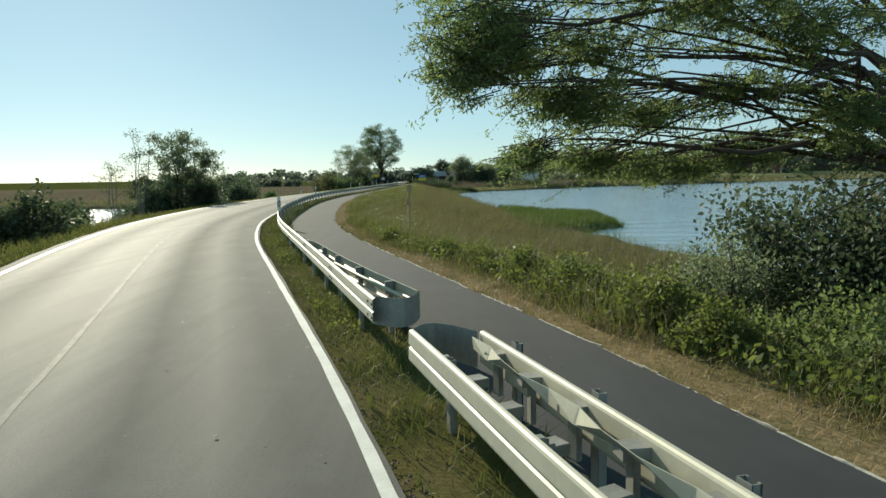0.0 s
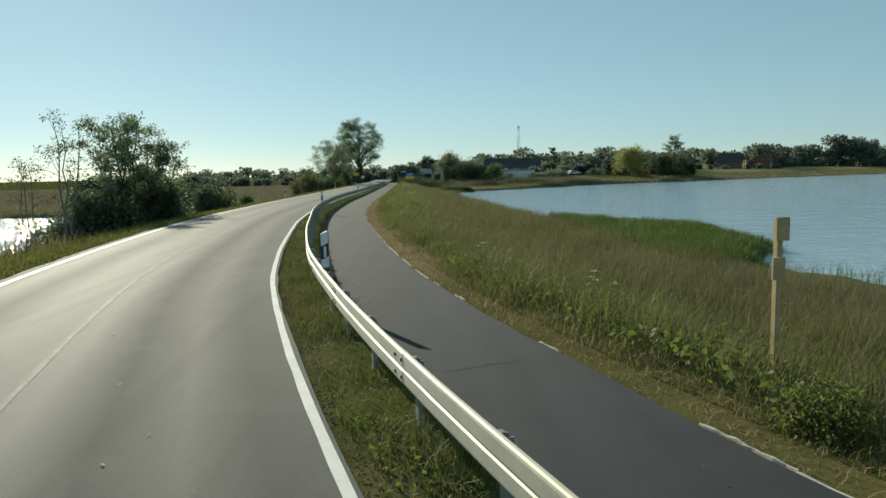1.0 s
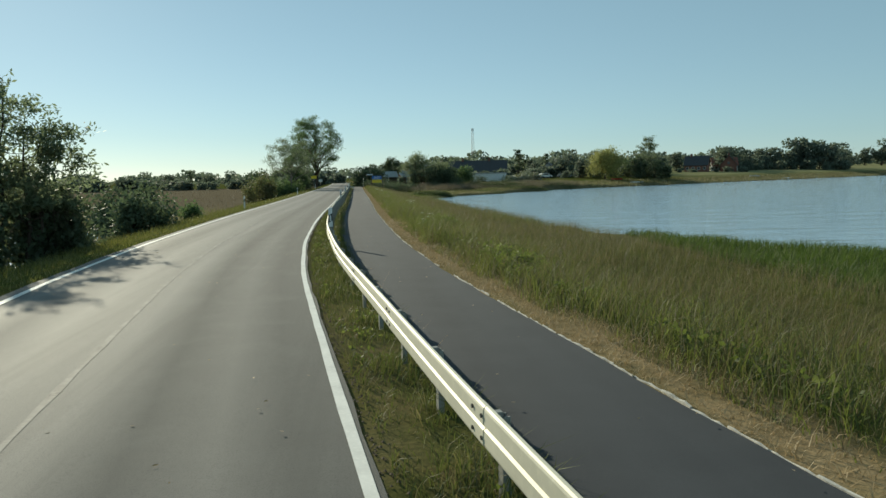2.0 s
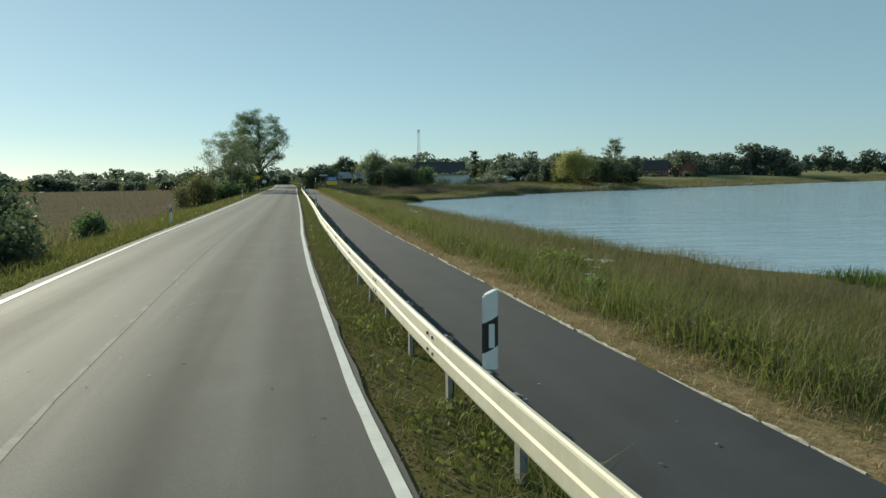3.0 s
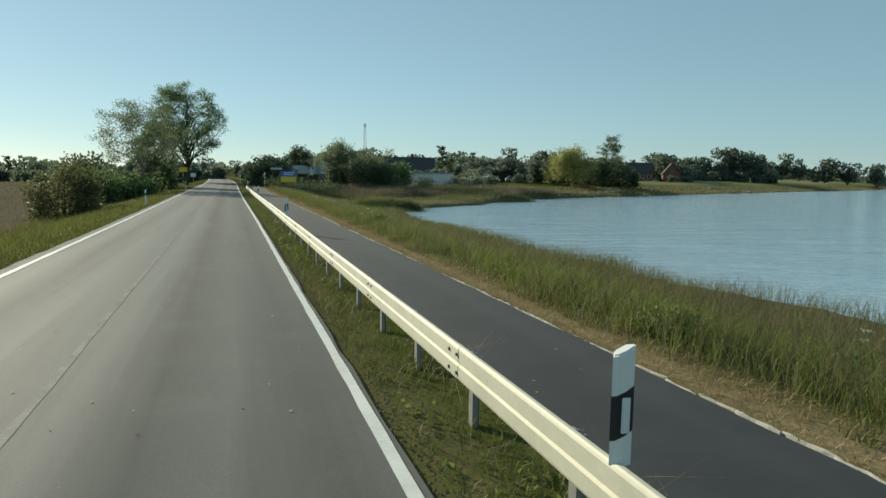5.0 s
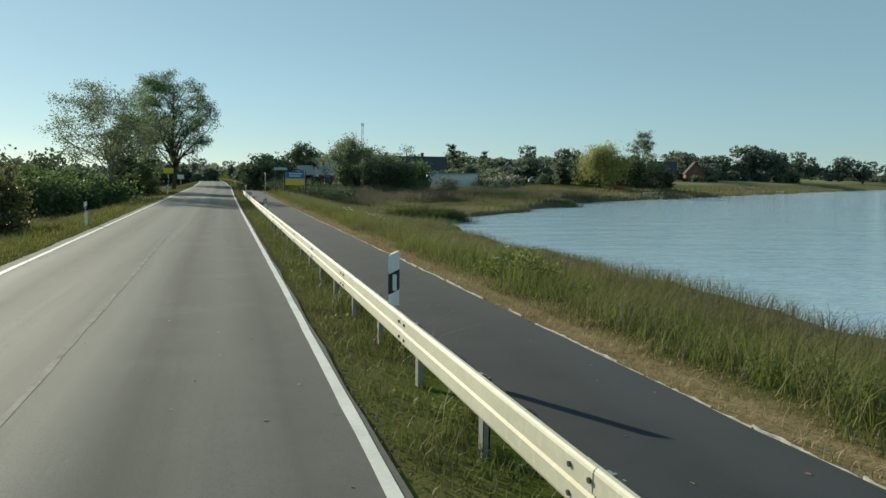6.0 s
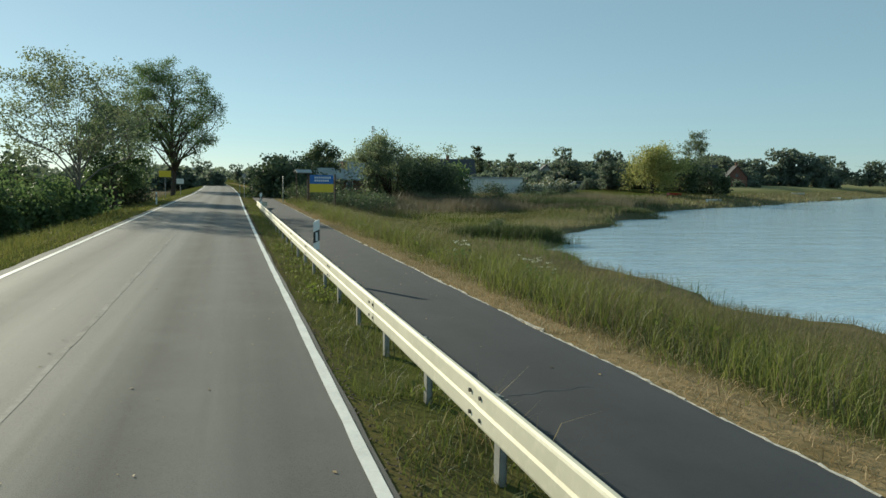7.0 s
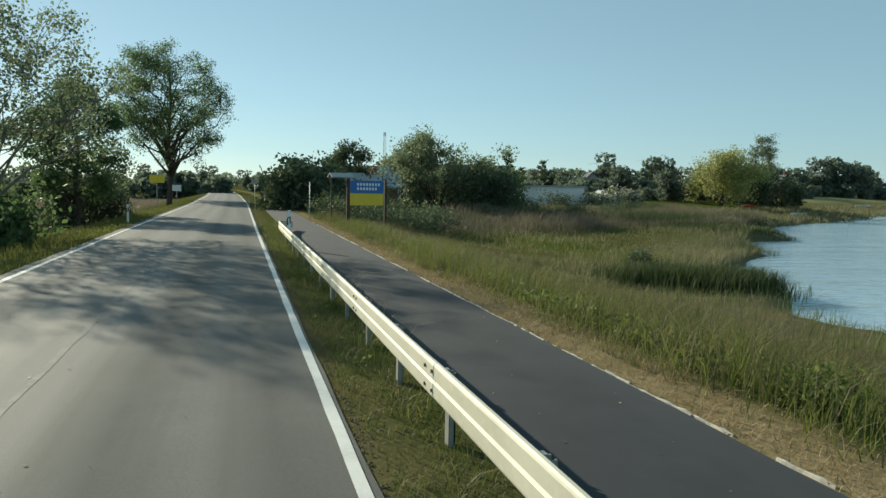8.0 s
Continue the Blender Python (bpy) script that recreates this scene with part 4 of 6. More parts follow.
# the group of trees beside the pond
stand(tree("willow_tree", 41, 7.0, 2.4, 2.4, 9000, 0.075, M_LEAF_GREY, "feathery pale willow with several thin stems", 0.14, M_BARK, limbs=24, low=0.3, stems=3, droop=0.25, spread=0.06, aspect=2.8, twigs=6), -21.6, 56.8)
stand(tree("willow_tree", 42, 5.8, 1.7, 2.2, 4500, 0.075, M_LEAF_GREY, "small feathery willow leaning beside the road", 0.12, M_BARK, limbs=18, low=0.3, stems=2, droop=0.5, spread=0.065, aspect=2.8, twigs=7), -20.5, 57.4)
stand(tree("bare_tree", 43, 7.2, 1.3, 2.0, 900, 0.07, M_LEAF_BROWN, "nearly bare grey tree with upright branches", 0.09, M_BARK_PALE, limbs=18, low=0.3, stems=3, spread=0.05, twigs=4), -23.0, 53.0)
stand(tree("bare_tree", 40, 6.4, 1.5, 2.0, 900, 0.07, M_LEAF_BROWN, "thin half-bare tree with upright twigs", 0.08, M_BARK_PALE, limbs=16, low=0.3, stems=3, spread=0.05, twigs=4), -25.4, 53.6)
# dark leaf colour holds the shade that these two bushes stand in
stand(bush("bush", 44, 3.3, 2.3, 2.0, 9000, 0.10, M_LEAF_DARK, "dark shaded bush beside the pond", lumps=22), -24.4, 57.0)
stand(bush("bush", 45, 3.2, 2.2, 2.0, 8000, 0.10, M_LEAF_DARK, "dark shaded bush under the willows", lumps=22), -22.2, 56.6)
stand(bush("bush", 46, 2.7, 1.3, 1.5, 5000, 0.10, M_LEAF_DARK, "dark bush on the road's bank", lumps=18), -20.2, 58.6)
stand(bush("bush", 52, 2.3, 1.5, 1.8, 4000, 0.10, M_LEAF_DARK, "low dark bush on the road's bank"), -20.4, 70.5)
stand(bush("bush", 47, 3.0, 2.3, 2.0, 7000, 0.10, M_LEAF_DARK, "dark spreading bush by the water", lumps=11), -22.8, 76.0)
stand(bush("bush", 48, 1.6, 1.0, 1.0, 2200, 0.09, M_LEAF, "small green bush on the bank"), -22.0, 87.4)
stand(bush("bush", 49, 2.0, 1.3, 1.3, 3600, 0.09, M_LEAF_DARK, "low dark bush beside the reeds"), -16.0, 27.0)
stand(bush("bush", 50, 2.1, 1.2, 1.2, 3200, 0.09, M_LEAF_DARK, "low dark bush beside the pond"), -23.4, 43.5)
stand(bush("bush", 51, 4.2, 2.2, 2.2, 1600, 0.2, M_LEAF_DARK, "dark bush out in the marsh"), -52.0, 120.0)
for i, (x, y, h, r) in enumerate(((-19.6, 33.0, 1.3, 0.9), (-24.2, 38.0, 1.7, 1.3), (-27.0, 45.5, 1.8, 1.4), (-19.6, 36.5, 1.2, 0.9), (-25.2, 32.5, 1.5, 1.2), (-29.5, 40.0, 1.6, 1.5))):
    stand(bush("shrub", 150 + i, h, r, r, 2600, 0.085, M_LEAF_GREY if i % 2 else M_LEAF_BROWN, "low grey-green shrub among the reeds by the pond", category="shrub"), x, y)


def overhang():
    """The tree whose boughs hang over the path at the start: flat tiers of drooping twigs on long dark limbs."""
    rng = np.random.default_rng(5)
    t = tagged(new("overhanging_tree"), "leaning tree with long boughs hanging over the path", "tree")
    root, fork = np.array([7.4, 10.6, -1.0]), np.array([6.9, 10.2, 1.9])
    lines = [[(root, 0.26), ((root + fork) / 2 + [0.1, 0, 0], 0.22), (fork, 0.19), (fork + [0.1, 0.3, 2.2], 0.12), (fork + [-0.1, 0.5, 4.2], 0.03)]]
    tiers = [((0.75, 7.4, 3.40), (0.80, 0.8, 0.66), 170), ((0.42, 7.3, 2.95), (0.42, 0.5, 0.30), 60), ((1.15, 8.1, 2.18), (0.34, 0.40, 0.24), 34),
             ((1.60, 7.9, 2.75), (0.70, 0.5, 0.30), 90), ((2.2, 9.2, 2.10), (0.9, 0.8, 0.20), 70), ((3.4, 10.2, 2.02), (1.3, 0.9, 0.20), 100), ((3.3, 8.5, 3.85), (1.7, 1.1, 0.55), 130),
             ((5.5, 9.1, 2.6), (0.85, 0.9, 0.75), 130), ((4.7, 8.8, 3.7), (1.2, 1.0, 0.65), 110), ((2.2, 7.6, 4.6), (2.0, 1.1, 0.65), 170), ((2.7, 8.7, 2.65), (1.1, 0.7, 0.24), 62),
             ((1.8, 8.0, 3.25), (0.8, 0.6, 0.34), 60), ((3.8, 8.9, 2.95), (1.0, 0.8, 0.22), 36), ((4.5, 10.2, 2.25), (1.0, 0.8, 0.25), 75)]
    ends = []
    for c, r, n in tiers:
        c, r = np.array(c), np.array(r)
        start = fork + [0, 0, max(-0.2, (c[2] - 2.2) * 0.75 + rng.uniform(-0.2, 0.3))]
        for k in range(3):
            goal = c + rng.normal(size=3) * r * 0.45
            m1 = start + (goal - start) * 0.3 + [0, 0, 0.3] + rng.normal(size=3) * 0.16
            m2 = start + (goal - start) * 0.55 + [0, 0, 0.32] + rng.normal(size=3) * 0.20
            m3 = start + (goal - start) * 0.8 + [0, 0, 0.2] + rng.normal(size=3) * 0.12
            b = 0.030 if k else 0.055
            lines.append([(start, b), (m1, b * 0.8), (m2, b * 0.6), (m3, b * 0.4), (goal, 0.006)])
            for q in range(5):
                st = m2 + (goal - m2) * rng.uniform(0, 1)
                e = st + np.array([-0.45, -0.1, -0.1]) + rng.normal(size=3) * [0.3, 0.3, 0.22]
                lines.append([(st, b * 0.3), ((st + e) / 2 + rng.normal(size=3) * 0.05, 0.006), (e, 0.003)])
                ends += [st + (e - st) * f for f in (0.6, 0.8, 1.0)]
        for k in range(n):
            d = rng.normal(size=3)
            d /= np.linalg.norm(d)
            st = c + d * r * rng.uniform(0.1, 1.0)
            away = np.array([-0.7, -0.15, -0.16]) + rng.normal(size=3) * [0.45, 0.4, 0.28]
            e = st + away * rng.uniform(0.2, 0.5)
            lines.append([(st - away * 0.25 + [0, 0, 0.05], 0.008), ((st + e) / 2 + [0, 0, 0.03], 0.005), (e, 0.003)])
            for f in np.linspace(0, 1, 9):
                ends.append(st + (e - st) * f - [0, 0, 0.05 * f * f])
    part("trunk", tubes("trunk", lines, 5), M_BARK, t, "dark trunk and boughs")
    ends = np.array(ends)
    pts = ends[rng.integers(0, len(ends), 92000)] + rng.normal(size=(92000, 3)) * [[0.05, 0.05, 0.035]]
    part("crown", leaves("crown", pts, 0.0185, rng, 3.4, 0.3), M_LEAF_OVER, t)


WEEDS = [(-5.4, 111.0, 0.75), (-5.5, 110.3, 0.8), (-4.9, 112.1, 0.5), (-4.6, 62.4, 0.8), (-4.3, 63.2, 0.6), (-5.0, 47.5, 0.7), (-4.8, 46.2, 0.7), (-6.4, 152.4, 0.6), (-6.3, 135.5, 0.6), (-6.2, 87.7, 0.6)]

overhang()
# dark leaf colour stands in for the deep shade under the boughs
stand(bush("bush", 61, 2.8, 1.7, 2.0, 24000, 0.064, M_LEAF_DARK, "leafy bush on the lake bank, its shade put into dark leaves", lumps=24), 6.8, 10.9)
stand(bush("bush", 62, 0.95, 1.0, 1.2, 10000, 0.042, M_LEAF_OVER, "leafy bush on the lake bank", lumps=20), 4.7, 7.6)
stand(bush("bush", 63, 1.5, 0.7, 0.9, 10000, 0.036, M_LEAF_GREY, "pale leafy shrub with faded blossom"), 4.7, 11.2)
for i, (x, y, s) in enumerate(((2.7, 11.6, 0.75), (1.9, 13.6, 0.7), (3.2, 9.4, 0.8), (1.2, 15.3, 0.6), (0.4, 17.0, 0.5), (3.6, 12.4, 0.55), (2.9, 14.6, 0.55), (4.2, 10.4, 0.55), (-1.2, 20.6, 0.45), (3.4, 7.8, 0.6))):
    stand(bush("shrub", 70 + i, 1.1, 0.8, 0.8, 2200, 0.06, M_WEED, "low leafy weeds on the lake bank", category="shrub"), beside(x, y), y, size=s)

for i, (x, y, s) in enumerate(WEEDS):
    stand(bush("shrub", 130 + i, 0.9, 0.75, 0.75, 1500, 0.06, M_WEED, "clump of broad-leaved weeds in the bank grass", category="shrub"), beside(x, y), y, size=s)

# ---- the village shore ----
stand(bush("shrub", 95, 1.0, 0.8, 0.7, 1600, 0.06, M_LEAF_DARK, "low dark shrub in the marsh grass", category="shrub"), 5.4, 157.6)
stand(bush("bush", 81, 7.6, 6.0, 5.0, 18000, 0.15, M_LEAF_GREY, "large rounded grey-green bush near the path's end", lumps=30), 6.6, 196.6)
# added bush: its dark leaves give the big bush a darker base
stand(bush("bush", 94, 4.6, 4.4, 2.6, 9000, 0.12, M_LEAF_DARK, "low dark bush before the grey-green one", lumps=22), 10.4, 193.6)
stand(tree("young_tree", 82, 7.0, 2.6, 1.0, 6000, 0.115, M_LEAF_GREY, "pale young tree rising from the bushes", 0.12, limbs=12, low=0.3), 4.0, 193.6)
stand(bush("bush", 83, 4.2, 3.6, 3.0, 4200, 0.17, M_LEAF_DARK, "dark bush beside the path"), -6.6, 187.6)
stand(bush("bush", 84, 4.4, 3.2, 3.0, 3800, 0.17, M_LEAF_DARK, "dark bush beside the path"), -5.8, 192.6)
stand(bush("bush", 85, 3.4, 2.4, 4.0, 3000, 0.17, M_LEAF_DARK, "dark hedge bush along the path"), -7.4, 205.6)
stand(tree("round_tree", 86, 6.4, 2.6, 2.0, 3800, 0.18, M_LEAF_DARK, "small round-crowned dark tree", 0.14, limbs=12, low=0.35, spread=0.11), -0.8, 205.6)
stand(bush("bush", 87, 4.6, 2.6, 2.6, 3200, 0.17, M_LEAF, "green leafy bush in a garden"), 17.0, 206.6)
stand(bush("blossom_bush", 88, 2.2, 2.8, 2.0, 3000, 0.14, M_BLOSSOM, "bush covered in white blossom by the white building"), 32.8, 210.1)
stand(bush("blossom_bush", 89, 1.8, 2.4, 1.8, 2200, 0.14, M_BLOSSOM, "low bush with white blossom"), 29.6, 206.1)
stand(bush("blossom_bush", 90, 2.4, 2.4, 2.0, 2400, 0.14, M_BLOSSOM, "bush with white blossom in a garden"), 37.3, 213.6)
willow = stand(tree("weeping_willow", 91, 8.6, 6.0, 0.3, 16000, 0.16, M_LEAF_LIME, "yellow-green weeping willow on the lake shore", 0.3, limbs=20, low=0.3, droop=1.2, spread=0.12, aspect=2.4), 60.8, 224.1)
stand(tree("birch_tree", 92, 12.4, 3.2, 2.0, 9000, 0.14, M_LEAF_GREY, "tall slender pale birch on the shore", 0.16, M_BARK_PALE, limbs=20, low=0.2, spread=0.07), 79.3, 237.1)
stand(bush("bush", 96, 5.2, 4.0, 3.0, 3600, 0.2, M_LEAF_DARK, "dark bush beside the birch"), 80.5, 233.5)
stand(bush("bush", 93, 7.0, 5.5, 4.0, 4200, 0.24, M_LEAF_DARK, "dark bushes behind the willow"), 71.8, 232.1)

proto = [stand(tree("deciduous_tree", 101, 9.0, 4.2, 0.4, 1200, 0.52, M_LEAF_HAZED, "dark green deciduous tree in the village", 0.2, limbs=9, twigs=2, low=0.08, shape=0.7, spread=0.14, skirt=16), 24.0, 284.0),
         stand(tree("deciduous_tree", 102, 9.6, 3.8, 0.4, 1200, 0.52, M_LEAF_HAZED, "dark green deciduous tree among the houses", 0.2, limbs=9, twigs=2, low=0.08, shape=0.7, spread=0.14, skirt=16), 61.8, 264.6),
         stand(tree("deciduous_tree", 103, 8.0, 4.8, 0.3, 1200, 0.52, M_LEAF_HAZED, "broad dark tree behind the shore", 0.2, limbs=9, twigs=2, low=0.06, shape=0.7, spread=0.15, skirt=16), 67.8, 254.6),
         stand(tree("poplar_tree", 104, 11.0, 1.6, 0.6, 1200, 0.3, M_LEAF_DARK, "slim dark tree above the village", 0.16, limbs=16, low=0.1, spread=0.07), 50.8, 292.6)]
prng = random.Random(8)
hedge = [stand(bush("hedge_bush", 110, 3.0, 3.4, 2.4, 760, 0.40, M_LEAF_HAZED, "dark hedge bush between the village gardens", lumps=10), 15.0, 211.0),
         stand(bush("hedge_bush", 111, 2.4, 2.6, 2.2, 640, 0.36, M_LEAF_HAZED, "dark garden bush near the shore", lumps=10), 21.5, 221.0)]


low_bush = stand(bush("bush", 115, 3.0, 3.0, 2.4, 1900, 0.105, M_LEAF_DARK, "dark leafy bush beside the notice board", lumps=12), -6.7, 171.8, size=0.55)


def hedges(spots, group, fine=False):
    for x, y, s in spots:
        c = again(low_bush if fine else hedge[prng.randrange(2)], x, y, prng.uniform(0, 360), s * prng.uniform(0.85, 1.15), 0.2, prng.uniform(1.0, 1.4))
        c["group"] = group


def grove(spots, group, taller=1.0):
    for x, y, s in spots:
        s = s * taller
        c = again(proto[prng.randrange(3)], x, y, prng.uniform(0, 360), s * prng.uniform(0.9, 1.1), 0.2, prng.uniform(0.9, 1.25))
        c["group"] = group


grove([(47.8, 254.6, 0.6), (53.8, 242.6, 0.7), (56.0, 231.6, 0.72), (44.8, 246.6, 0.5), (73.8, 262.6, 0.75), (86.8, 262.6, 0.7), (94.8, 270.6, 0.75), (20.8, 228.6, 0.5), (10.8, 222.6, 0.65), (0.8, 224.6, 0.6), (21.8, 245.6, 0.4), (0.8, 274.6, 0.7), (36.8, 240.6, 0.4), (3.8, 250.6, 0.75), (-5.2, 226.6, 0.6), (41.0, 232.0, 0.3), (46.5, 236.5, 0.35), (50.5, 229.5, 0.3), (60.0, 240.0, 0.6)], "village trees")
grove([(107.0, 292.6, 0.7), (120.8, 306.6, 0.85), (142.8, 309.6, 0.9), (148.8, 320.6, 1.05), (158.8, 333.6, 1.1), (169.4, 347.3, 1.2), (180.8, 346.6, 1.2), (189.0, 345.8, 1.25), (195.8, 339.6, 1.35), (199.3, 342.0, 1.5), (205.8, 337.6, 1.4), (212.8, 338.6, 1.25), (220.8, 347.6, 1.0), (144, 312, 0.95), (154, 326, 1.05), (164, 338, 1.1), (174, 344, 1.15), (131.8, 322.6, 0.7), (184.8, 362.6, 1.0), (230.8, 358.6, 0.75), (242.8, 367.6, 0.7), (175.0, 335.0, 0.7), (164.0, 322.0, 0.6)], "trees along the far shore", 1.14)
grove([(318, 472, 1.4), (327, 464, 1.2), (335, 459, 1.55), (343, 453, 1.4), (354, 442, 1.6), (363, 433, 1.35), (374, 422, 1.5), (388, 414, 1.4), (402, 408, 1.55), (418, 402, 1.4), (434, 394, 1.5), (452, 384, 1.55)], "row of trees along a far field", 1.2)
grove([(-20 - 6.5 * i + prng.uniform(-3, 3), 300 + 0.5 * i + prng.uniform(-14, 14), prng.uniform(0.45, 0.85)) for i in range(17)], "trees beyond the brown meadow")
grove([(-12 + 7 * i + prng.uniform(-3, 3), 330 + prng.uniform(-20, 30), prng.uniform(0.5, 0.85)) for i in range(19)], "trees behind the village")
hedges([(40, 236, 0.8), (44.5, 241, 0.9), (49, 243, 1.0), (54, 247, 1.1), (58, 237, 0.9), (66, 240, 1.0), (76, 243, 1.1), (84, 247, 1.0), (12, 216, 0.9), (24, 226, 0.9), (28, 232, 1.0), (33, 238, 1.0), (1, 211, 0.9), (-4, 216, 1.0), (17, 218, 0.9)], "hedges of the gardens")
hedges([(-4.6, 171.0, 0.55), (-2.4, 170.2, 0.65), (-0.4, 173.0, 0.7), (-3.4, 176.0, 0.8)], "dark bushes round the notice board", True)
# added bushes: their dark leaves stand for the shaded band across the marsh
hedges([(8, 186, 0.45), (12, 184, 0.4), (17, 188, 0.5), (22, 190, 0.45), (26, 194, 0.5), (14, 193, 0.6), (20, 198, 0.6), (2, 182, 0.4), (31, 196, 0.4)], "low dark bushes in the marsh", True)
hedges([(104, 281, 0.7), (111, 283, 0.55), (117, 284.5, 0.4), (129, 289, 0.4), (147, 302, 0.8), (135, 291, 0.7), (142, 292, 0.6), (153, 312, 1.1), (161, 321, 1.2), (169, 330, 1.2), (178, 333, 1.2), (187, 333, 1.3), (196, 332, 1.3), (205, 331, 1.2), (213, 334, 1.1), (221, 340, 1.0), (92, 262, 0.9)], "bushes along the far shore")
hedges([(-16 - 7.5 * i + prng.uniform(-2, 2), 284 + 0.4 * i + prng.uniform(-6, 6), prng.uniform(0.9, 1.6)) for i in range(15)], "hedge beyond the brown meadow")
hedges([(-8 + 9 * i, 312 + prng.uniform(-10, 10), prng.uniform(1.0, 1.6)) for i in range(12)], "hedge behind the village")
for x, y, s in ((64, 300, 0.8), (52, 285, 0.6), (-72, 300, 0.7), (-38, 305, 0.75), (100, 320, 0.7)):
    again(proto[3], x, y, prng.uniform(0, 360), s)


def far_woods():
    """Unbroken woods on the skyline: crowns packed together, as one sheet of leaf clumps."""
    rng = np.random.default_rng(12)
    n = 12000
    x = rng.uniform(-220, 900, n)
    y = 640 + 0.10 * np.abs(x) + rng.uniform(0, 60, n)
    lump = 7 + 4 * np.sin(x * 0.11) * np.sin(x * 0.037 + 1) + 2.5 * np.sin(x * 0.31 + 2)
    z = ground_z(x, y) + np.abs(lump) * rng.uniform(0, 1, n) ** 0.6
    tagged(part("far_woods", leaves("far_woods", np.stack([x, y, z], 1), 2.9, rng, 1.3), M_LEAF_HAZED), "dark woods along the skyline", "woods", kind="stuff")


far_woods()


# ---- houses ----
def house(x, y, turn, w, d, h, roof_h, wall, roof, label, windows=3, chimneys=0, flat=False, z=None):
    """A house w long and d deep, its ridge along its length; the windows look along -y."""
    hs = tagged(new("house"), label, "house")
    hs.matrix_basis = Matrix.Translation((x, y, (gz(x, y) if z is None else z) - 0.3)) @ Matrix.Rotation(radians(turn), 4, "Z")
    t = 0.3
    bm = bmesh.new()
    if flat:
        box(bm, (-w / 2, -d / 2, 0), (w / 2, d / 2, h))
    else:
        pr = [(-d / 2, 0), (d / 2, 0), (d / 2, h), (0, h + roof_h - 0.1), (-d / 2, h)]
        a = [bm.verts.new((-w / 2, py, pz)) for py, pz in pr]
        b = [bm.verts.new((w / 2, py, pz)) for py, pz in pr]
        bm.faces.new(a)
        bm.faces.new(list(reversed(b)))
        for i in range(5):
            bm.faces.new((a[i], b[i], b[(i + 1) % 5], a[(i + 1) % 5]))
    part("wall", bm, wall, hs)
    if flat:
        part("roof", boxes(((-w / 2 - 0.2, -d / 2 - 0.2, h), (w / 2 + 0.2, d / 2 + 0.2, h + 0.16)), bevel=0.02), roof, hs)
    else:
        for s in (-1, 1):
            bm = bmesh.new()
            e = 0.35
            sl = roof_h / (d / 2)
            top = [(-w / 2 - e, 0, h + roof_h), (w / 2 + e, 0, h + roof_h), (w / 2 + e, s * (d / 2 + e), h - sl * e), (-w / 2 - e, s * (d / 2 + e), h - sl * e)]
            vs = [bm.verts.new(p) for p in top] + [bm.verts.new((p[0], p[1], p[2] + 0.15)) for p in top]
            bm.faces.new(vs[:4])
            bm.faces.new(vs[4:])
            for i in range(4):
                bm.faces.new((vs[i], vs[(i + 1) % 4], vs[4 + (i + 1) % 4], vs[4 + i]))
            part("roof", bm, roof, hs)
    for i in range(windows):
        cx = -w / 2 + w * (i + 0.5) / windows
        win = part("window", boxes(((cx - 0.5, -d / 2 - 0.03, 1.0), (cx + 0.5, -d / 2 + 0.01, 1.08)), ((cx - 0.5, -d / 2 - 0.03, 2.12), (cx + 0.5, -d / 2 + 0.01, 2.2)), ((cx - 0.5, -d / 2 - 0.03, 1.08), (cx - 0.43, -d / 2 + 0.01, 2.12)), ((cx + 0.43, -d / 2 - 0.03, 1.08), (cx + 0.5, -d / 2 + 0.01, 2.12))), M_WHITE, hs)
        part("pane", boxes(((cx - 0.43, -d / 2 - 0.015, 1.08), (cx + 0.43, -d / 2 + 0.0, 2.12))), M_GLASS, win)
    if not flat and windows:
        for s in (-1, 1):
            part("gable_window", boxes(((s * w / 2 - 0.03, -0.45, h + 0.1), (s * w / 2 + 0.03, 0.45, h + 1.1))), M_GLASS, hs)
    for i in range(chimneys):
        cx = -w / 4 + i * w / 2.2
        part("chimney", boxes(((cx - 0.35, -0.35, h + roof_h - 0.8), (cx + 0.35, 0.35, h + roof_h + 0.9)), ((cx - 0.42, -0.42, h + roof_h + 0.9), (cx + 0.42, 0.42, h + roof_h + 1.02))), M_BRICK, hs)
    return hs


house(25.0, 211.5, -14, 8.5, 5.0, 2.7, 0, M_RENDER, M_ROOF_GREY, "low white flat-roofed garage building", 0, flat=True)
house(31.5, 269.6, -12, 20.0, 8.0, 3.0, 3.6, M_RENDER, M_ROOF_DARK, "long white house with dark roof and two chimneys", 5, 2)
house(51.3, 249.6, 70, 7.0, 5.5, 2.2, 2.6, M_GREYWALL, M_ROOF_DARK, "white gabled house with dark roof", 3, 0)
house(5.3, 214.6, 20, 9.0, 6.0, 2.4, 1.5, M_BRICK, M_ROOF_GREY, "brick house with pale sheet roof", 3, 1)
house(10.0, 268.0, -14, 13.0, 7.5, 2.8, 3.4, M_BRICK, M_ROOF_GREY, "brick house with a broad weathered roof behind the bushes", 4, 1)
house(-2.7, 201.1, 10, 5.0, 3.5, 2.3, 1.1, M_BARK, M_ROOF_GREY, "small dark wooden shed with grey roof", 1, 0)
house(123.0, 293.0, -35, 8.5, 6.0, 3.0, 3.3, M_BRICK, M_ROOF_DARK, "red brick house with dark roof on the far shore", 4, 1)
house(139.0, 298.0, 60, 8.0, 6.0, 3.0, 3.6, M_BRICK, M_ROOF_DARK, "red brick gabled house with dark tiled roof", 3, 1)
